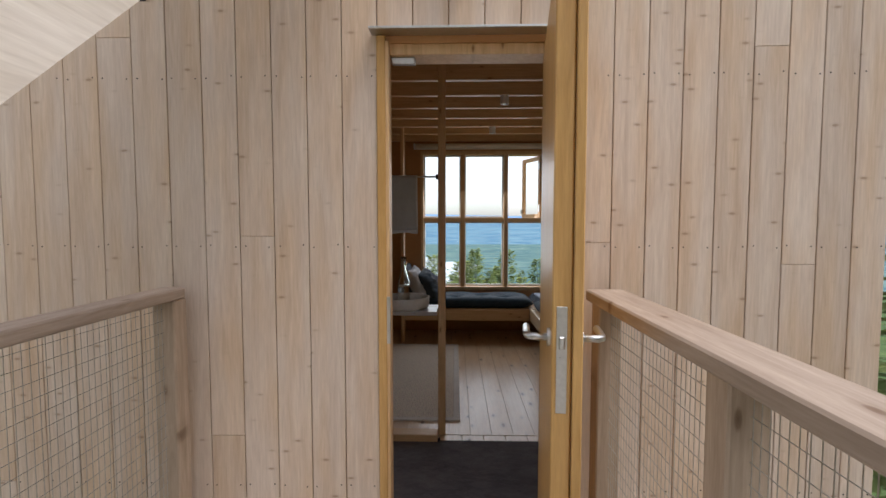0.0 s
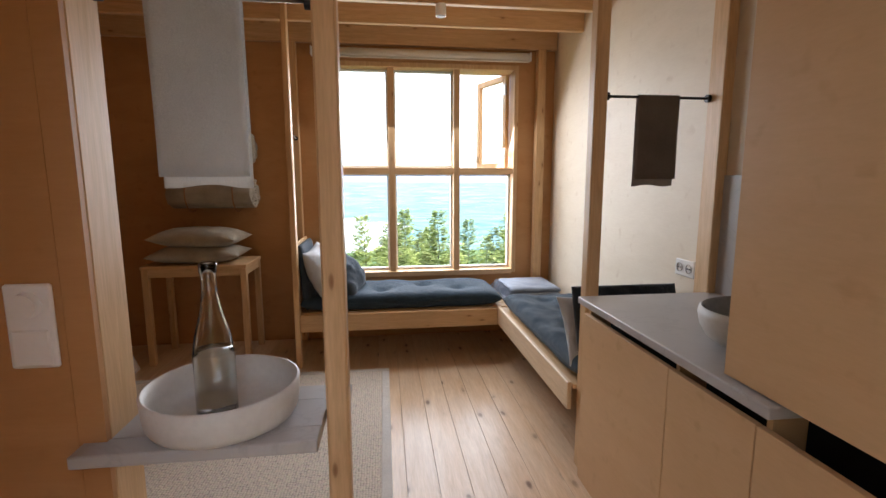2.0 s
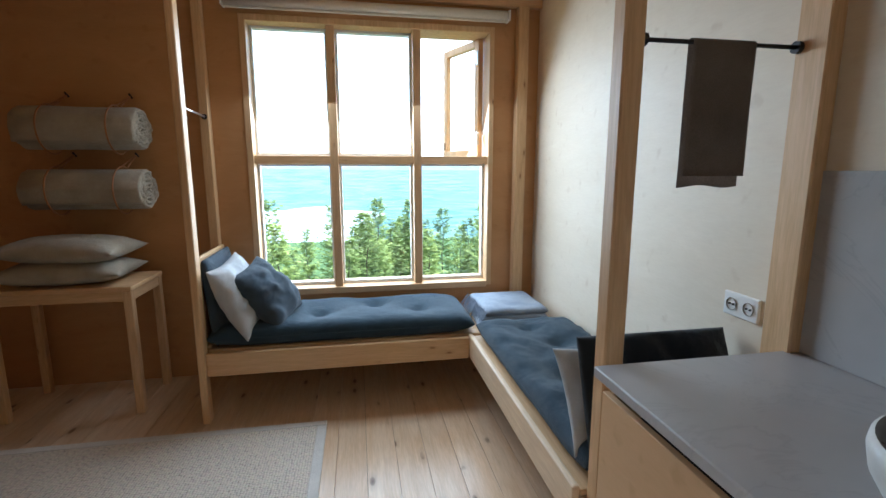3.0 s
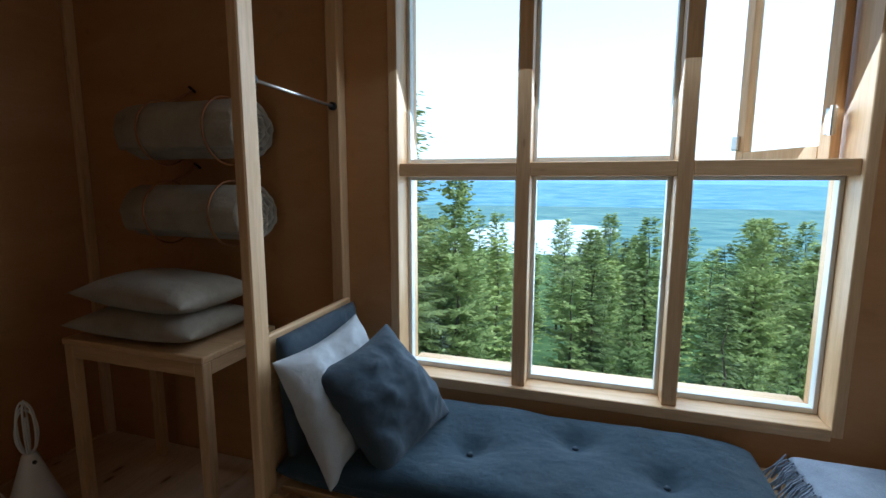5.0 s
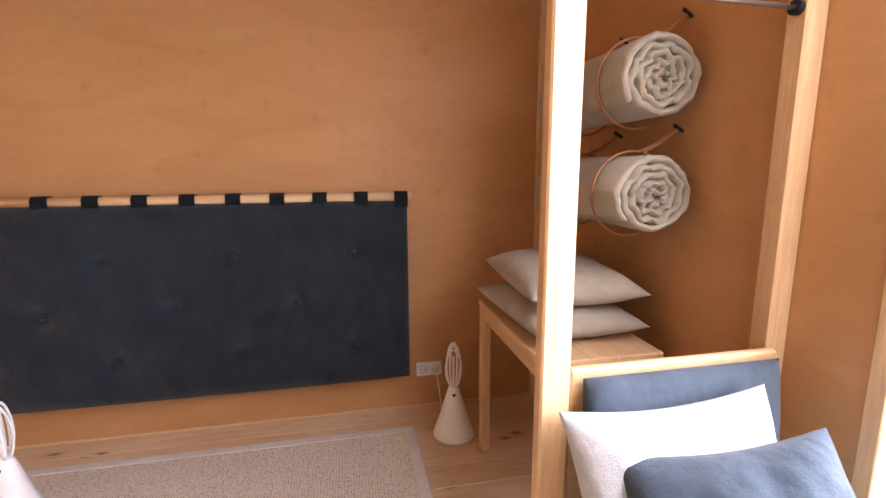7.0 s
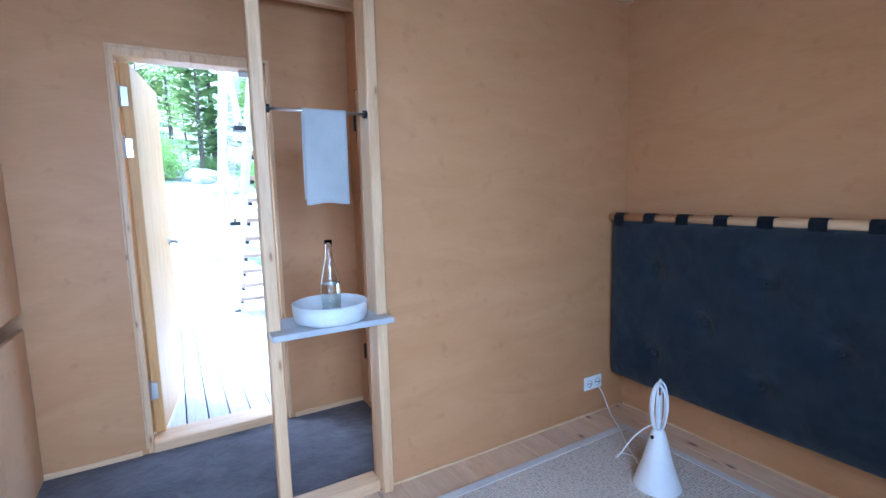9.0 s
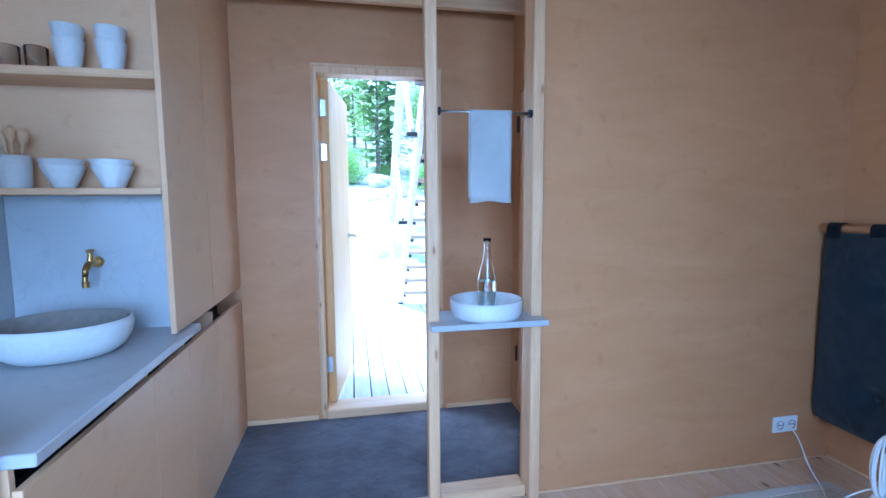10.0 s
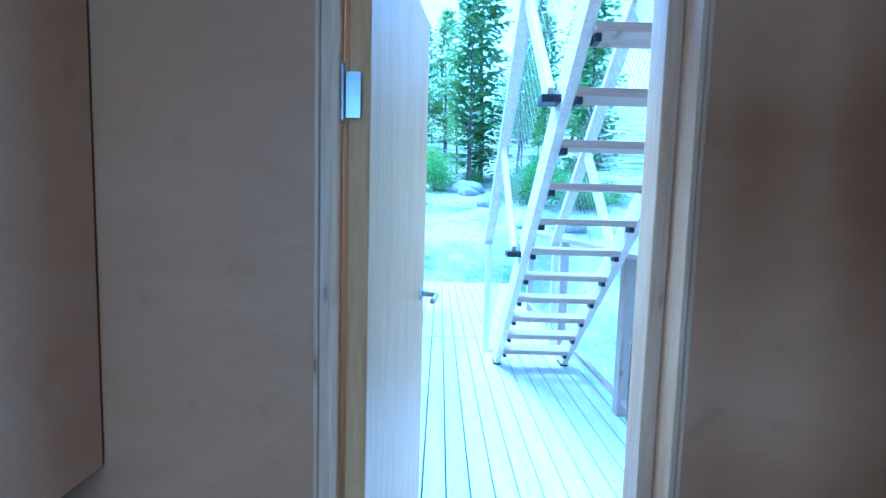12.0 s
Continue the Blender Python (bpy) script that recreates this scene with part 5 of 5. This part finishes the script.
def conifer(seed, tall, spread, gaps, fine, lift=0.0, fingers=1):
    """Trunk, limbs and sprays of a spruce or pine round the origin, as two meshes."""
    rnd = random.Random(seed)
    trunk = tube([(0.03 * rnd.uniform(-1, 1) * k, 0.03 * rnd.uniform(-1, 1) * k, tall * k / 8) for k in range(9)], [tall * 0.012 * (1 - k / 8.05) + 0.003 for k in range(9)], 8)
    V, F = [], []
    z = tall * gaps
    while z < tall * 0.995:
        t = (z - tall * gaps) / (tall * (1 - gaps))
        reach = spread * ((1 - t) ** 0.8 if lift == 0 else (1 - t ** 2.2) * (0.45 + 0.55 * t ** 0.5)) * rnd.uniform(0.75, 1.15) + 0.25
        for q in range(rnd.randint(5, 7)):
            ang = rnd.uniform(0, 2 * math.pi)
            ln = reach * rnd.uniform(0.6, 1.1)
            rise = rnd.uniform(-0.25, 0.12) + 0.5 * t + lift
            dirn = Vector((math.cos(ang), math.sin(ang), 0))
            side = Vector((-dirn.y, dirn.x, 0))
            segs = max(3, int(ln / fine))
            tip = None
            for s in range(1, segs + 1):
                u = s / segs
                p = Vector((0, 0, z)) + dirn * ln * u + Vector((0, 0, ln * (rise * u - 0.16 * u * u + 0.10 * u ** 4)))
                w = (0.17 + 0.32 * ln * (1 - u)) * rnd.uniform(0.6, 1.1)
                for sd in (-1, 1):
                    for g in range(fingers):
                        w2 = w if fingers == 1 else w * rnd.uniform(0.45, 1.2)
                        e = p + side * sd * w2 * rnd.uniform(0.7, 1.1) + dirn * w2 * (0.55 if fingers == 1 else rnd.uniform(0.0, 1.2)) + Vector((0, 0, w2 * (-0.28 * rnd.uniform(0.2, 1.4) if lift == 0 else rnd.uniform(-0.35, 0.55))))
                        th = (0.05 + 0.22 * fine) if fingers == 1 else 0.024
                        n0 = len(V)
                        mid = (p + e) / 2
                        if fingers == 1:
                            V.extend([p - dirn * th, mid - dirn * th * 0.9 + Vector((0, 0, 0.05 * fine)), e, mid + dirn * th * 1.3 - Vector((0, 0, 0.08 * fine)), p + dirn * th])
                            F.extend([(n0, n0 + 1, n0 + 3, n0 + 4), (n0 + 1, n0 + 2, n0 + 3)])
                        else:
                            V.extend([p, mid - dirn * th + Vector((0, 0, th)), e, mid + dirn * th - Vector((0, 0, th))])
                            F.append((n0, n0 + 1, n0 + 2, n0 + 3))
        z += tall * 0.011 * (1.0 + fine * 2.2) * rnd.uniform(0.7, 1.3)
    crown = bmesh.new()
    vs = [crown.verts.new(v) for v in V]
    for f in F:
        crown.faces.new([vs[i] for i in f])
    return trunk, crown


def leafy(seed, tall, spread):
    """A young birch: bent stem, limbs and many loose leaves."""
    rnd = random.Random(seed)
    trunk = tube([(0.1 * rnd.uniform(-1, 1), 0.1 * rnd.uniform(-1, 1), tall * k / 6) for k in range(7)], [0.05 * (1 - k / 6.5) + 0.006 for k in range(7)], 7)
    crown = bmesh.new()
    for k in range(46):
        zc = tall * rnd.uniform(0.3, 1.0)
        r = spread * math.sin(math.pi * min(1, (zc / tall) * 0.85 + 0.1)) * rnd.uniform(0.2, 1.0)
        a = rnd.uniform(0, 2 * math.pi)
        c = Vector((r * math.cos(a), r * math.sin(a), zc))
        join(trunk, tube([(0, 0, zc - 0.35 * r), c], [0.014, 0.004], 4))
        for q in range(70):
            p = c + Vector((rnd.gauss(0, 0.26), rnd.gauss(0, 0.26), rnd.gauss(0, 0.20)))
            s = rnd.uniform(0.03, 0.06)
            u = Vector((rnd.gauss(0, 1), rnd.gauss(0, 1), rnd.gauss(0, 1))).normalized()
            w = u.orthogonal().normalized()
            crown.faces.new([crown.verts.new(p + d) for d in (u * s, w * s * 0.6, -u * s, -w * s * 0.6)])
    return trunk, crown


def tree_kind(trunk, crown, mat, label, category):
    t = empty("tree", (0, 0, 0), label, category, "trees round the cabin")
    part("trunk", trunk, BARK, t)
    part("crown", crown, mat, t)
    return t


KINDS = [
    tree_kind(*conifer(1, 13.0, 2.5, 0.06, 0.15, 0.0, 4), SPRUCE, "tall green spruce on the slope", "tree"),
    tree_kind(*conifer(2, 11.0, 1.75, 0.10, 0.16, 0.32, 4), PINE_N, "young green pine on the slope", "tree"),
    tree_kind(*conifer(3, 12.0, 1.6, 0.08, 0.16, 0.0, 4), SPRUCE, "slender dark spruce on the slope", "tree"),
    tree_kind(*leafy(4, 6.0, 1.5), BIRCH, "young leafy birch among the conifers", "tree"),
    tree_kind(*conifer(5, 13.0, 2.3, 0.06, 0.30), SPRUCE, "green spruce in the forest", "tree"),
    tree_kind(*conifer(6, 11.0, 1.9, 0.10, 0.30, 0.32), PINE_N, "green pine in the forest", "tree"),
    tree_kind(*conifer(7, 12.0, 1.5, 0.08, 0.30), SPRUCE, "narrow spruce in the forest", "tree"),
]
TALL = (13.0, 11.0, 12.0, 6.0, 13.0, 11.0, 12.0)
PLACES = [(0, -4.1, 15.4, 4.6), (1, -2.9, 16.6, 1.5), (2, 0.6, 25.0, -0.6), (1, 1.6, 19.0, -2.2), (1, 5.2, 21.0, 0.3), (2, 6.6, 24.0, 0.1), (3, 2.6, 14.5, -3.0), (1, -0.6, 15.5, -3.4), (3, 0.8, 13.0, -3.6), (1, 4.0, 16.5, -2.4), (3, 5.4, 14.5, -2.8), (1, 2.3, 12.2, -1.7), (2, -1.6, 12.6, -1.6), (1, 3.6, 13.4, -0.9), (3, -0.2, 11.8, -2.0), (1, -3.2, 13.0, -0.8)]
for i, (kd, x, y, top) in enumerate(PLACES):
    z = ground_height(x, y) - 0.1
    copy_thing(KINDS[kd], pose(x, y, z, 0, 0, 57 * i) @ Matrix.Scale((top - z) / TALL[kd], 4))
rt = random.Random(11)
for i in range(150):
    y = 17 + 58 * rt.random()
    x = rt.uniform(-0.8, 0.75) * (y + 2)
    kd = rt.choice([4, 5, 5, 6, 5, 5])
    z = ground_height(x, y) - 0.15
    top = 1.4 - y * rt.uniform(0.05, 0.15) - (1.5 if y < 20 else 0)
    copy_thing(KINDS[kd], pose(x, y, z, 0, 0, rt.uniform(0, 360)) @ Matrix.Scale(max(0.3, (top - z) / TALL[kd]), 4))
for i in range(70):
    y = -17 - 26 * rt.random()
    x = rt.uniform(-1.0, 1.0) * (6 - y * 0.75)
    kd = rt.choice([3, 5, 5, 3, 6])
    copy_thing(KINDS[kd], pose(x, y, ground_height(x, y) - 0.15, 0, 0, rt.uniform(0, 360)) @ Matrix.Scale(rt.uniform(0.75, 1.1), 4))
for i in range(14):
    s = -1 if i % 2 else 1
    x, y = s * rt.uniform(5.0, 12.0), rt.uniform(-9, 9)
    copy_thing(KINDS[rt.choice([4, 6, 3])], pose(x, y, ground_height(x, y) - 0.15, 0, 0, rt.uniform(0, 360)) @ Matrix.Scale(rt.uniform(0.7, 1.0), 4))
for kd, t in enumerate(KINDS):
    x, y = (-9.0, 12.0, -13.0, 8.0, -16.0, 17.0, -11.0)[kd], (17.0, 22.0, 21.0, 15.0, 30.0, 32.0, 27.0)[kd]
    t.matrix_basis = Matrix.Translation((x, y, ground_height(x, y) - 0.1))


bush_trunk, bush_crown = leafy(9, 1.3, 1.0)
bush = empty("bush", (-3.0, -13.0, ground_height(-3.0, -13.0) - 0.1), "low leafy green bush on the slope", "bush", "bushes on the slope")
for nm, bmm, mt in (("stems", bush_trunk, BARK), ("foliage", bush_crown, BIRCH)):
    bmm.transform(bush.matrix_basis)
    part(nm, bmm, mt, bush)
for i in range(26):
    x, y = rt.uniform(-7, 6), rt.uniform(-20, -11)
    copy_thing(bush, pose(x, y, ground_height(x, y) - 0.15, 0, 0, rt.uniform(0, 360)) @ Matrix.Scale(rt.uniform(0.5, 1.1), 4))


def boulder(seed):
    b = bmesh.new()
    bmesh.ops.create_icosphere(b, subdivisions=3, radius=0.5)
    for v in b.verts:
        v.co *= 1 + 0.35 * noise.noise(v.co * 1.6 + Vector((seed, 0, 0))) + 0.1 * noise.noise(v.co * 5)
        v.co.z *= 0.55
    return b


ROCK = plain("grey_granite", (0.30, 0.28, 0.27), 0.85, 0, 0.25, 6)
for i in range(16):
    x, y = rt.uniform(-6, 5), rt.uniform(-18, -10)
    r = thing("boulder", boulder(i * 3.1), ROCK, "grey lichen-spotted granite boulder on the slope", "rock", "boulders on the slope", smooth=True)
    r.matrix_basis = pose(x, y, ground_height(x, y), 0, 0, rt.uniform(0, 360)) @ Matrix.Scale(rt.uniform(0.5, 1.5), 4)


# ---- pieces: floor planks, cladding boards, deck boards ----
def plank_mesh(name, w, ln, th, axis, bev=0.0025):
    b = box(-w / 2, w / 2, -ln / 2, ln / 2, -th, 0, bev) if axis == "y" else box(-w / 2, w / 2, -th, 0, -ln / 2, ln / 2, bev)
    me = bpy.data.meshes.new(name)
    b.to_mesh(me)
    b.free()
    return me


def piece(name, me, at, parent):
    ob = new(name, me)
    ob.parent = parent
    ob.location = Vector(at) - parent.matrix_basis.translation
    return ob


rp = random.Random(8)
pw = 0.146
x = X_L + 0.003
long_me = plank_mesh("plank", pw - 0.0012, Y_WIN - Y_PART - 0.012, 0.024, "y", 0.0012)
long_me.materials.append(FLOOR_PINE)
while x + pw < X_R + 0.02:
    piece("plank", long_me, (x + pw / 2, (Y_WIN + Y_PART) / 2, 0), floor)
    x += pw
ent_me = plank_mesh("plank", pw - 0.002, Y_PART - Y_PBACK, 0.024, "y")
ent_me.materials.append(FLOOR_PINE)
x = -0.085
while x < X_CAB:
    piece("plank", ent_me, (x + pw / 2, (Y_PBACK + Y_PART) / 2, 0.0), floor)
    x += pw

bw = 0.147
cache = {}


def clad(x, z0, z1, wide=bw):
    w = wide - 0.004
    key = (round(z1 - z0, 3), wide)
    if key not in cache:
        cache[key] = plank_mesh("board", w, z1 - z0 - 0.0015, 0.022, "z", 0.002)
        cache[key].materials.append(SIDING)
        cache[key].transform(Matrix.Translation((0, 0.022, 0)))
    piece("board", cache[key], (x, Y_OUT, (z0 + z1) / 2), wall_front)


nails = bmesh.new()
x = -0.308 - bw / 2
k = 0
while x > X_L - 0.16:
    cut = {3: 1.385, 4: 0.52, 7: 2.21, 11: 0.3}.get(k)
    if cut:
        clad(x, -0.28, cut), clad(x, cut, 2.95)
    else:
        clad(x, -0.28, 2.95)
    for z in (0.30, 1.343, 2.045, 2.6):
        for dx in (-0.052, 0.052):
            bmesh.ops.create_cube(nails, size=0.005, matrix=Matrix.Translation((x + dx + rp.uniform(-0.004, 0.004), Y_OUT + 0.0012, z + rp.uniform(-0.006, 0.006))))
    x -= bw
    k += 1
br = 0.1395
x = 0.519 + br / 2
k = 0
while x < X_R + 0.20:
    cut = {0: 1.36, 5: 2.15, 6: 1.27}.get(k)
    if cut:
        clad(x, -0.28, cut, br), clad(x, cut, 2.95, br)
    else:
        clad(x, -0.28, 2.95, br)
    for z in (0.30, 1.343, 2.045, 2.6):
        for dx in (-0.048, 0.048):
            bmesh.ops.create_cube(nails, size=0.005, matrix=Matrix.Translation((x + dx + rp.uniform(-0.004, 0.004), Y_OUT + 0.0012, z + rp.uniform(-0.006, 0.006))))
    x += br
    k += 1
x = -0.308 + bw / 2
while x < 0.50:
    clad(x, D_TOP + 0.034, 2.95)
    x += bw
np_ = part("nail_heads", nails, DARK_METAL, wall_front)
tagged(np_, kind="stuff")

dm = plank_mesh("deck_board", 0.120, 4.1, 0.045, "y", 0.004)
dm.materials.append(DECK_WOOD)
x = -1.198
while x < 0.70:
    piece("deck_board", dm, (x, 0.64, DECK), deck)
    piece("deck_board", dm, (x, -3.48, DECK), deck)
    x += 0.128
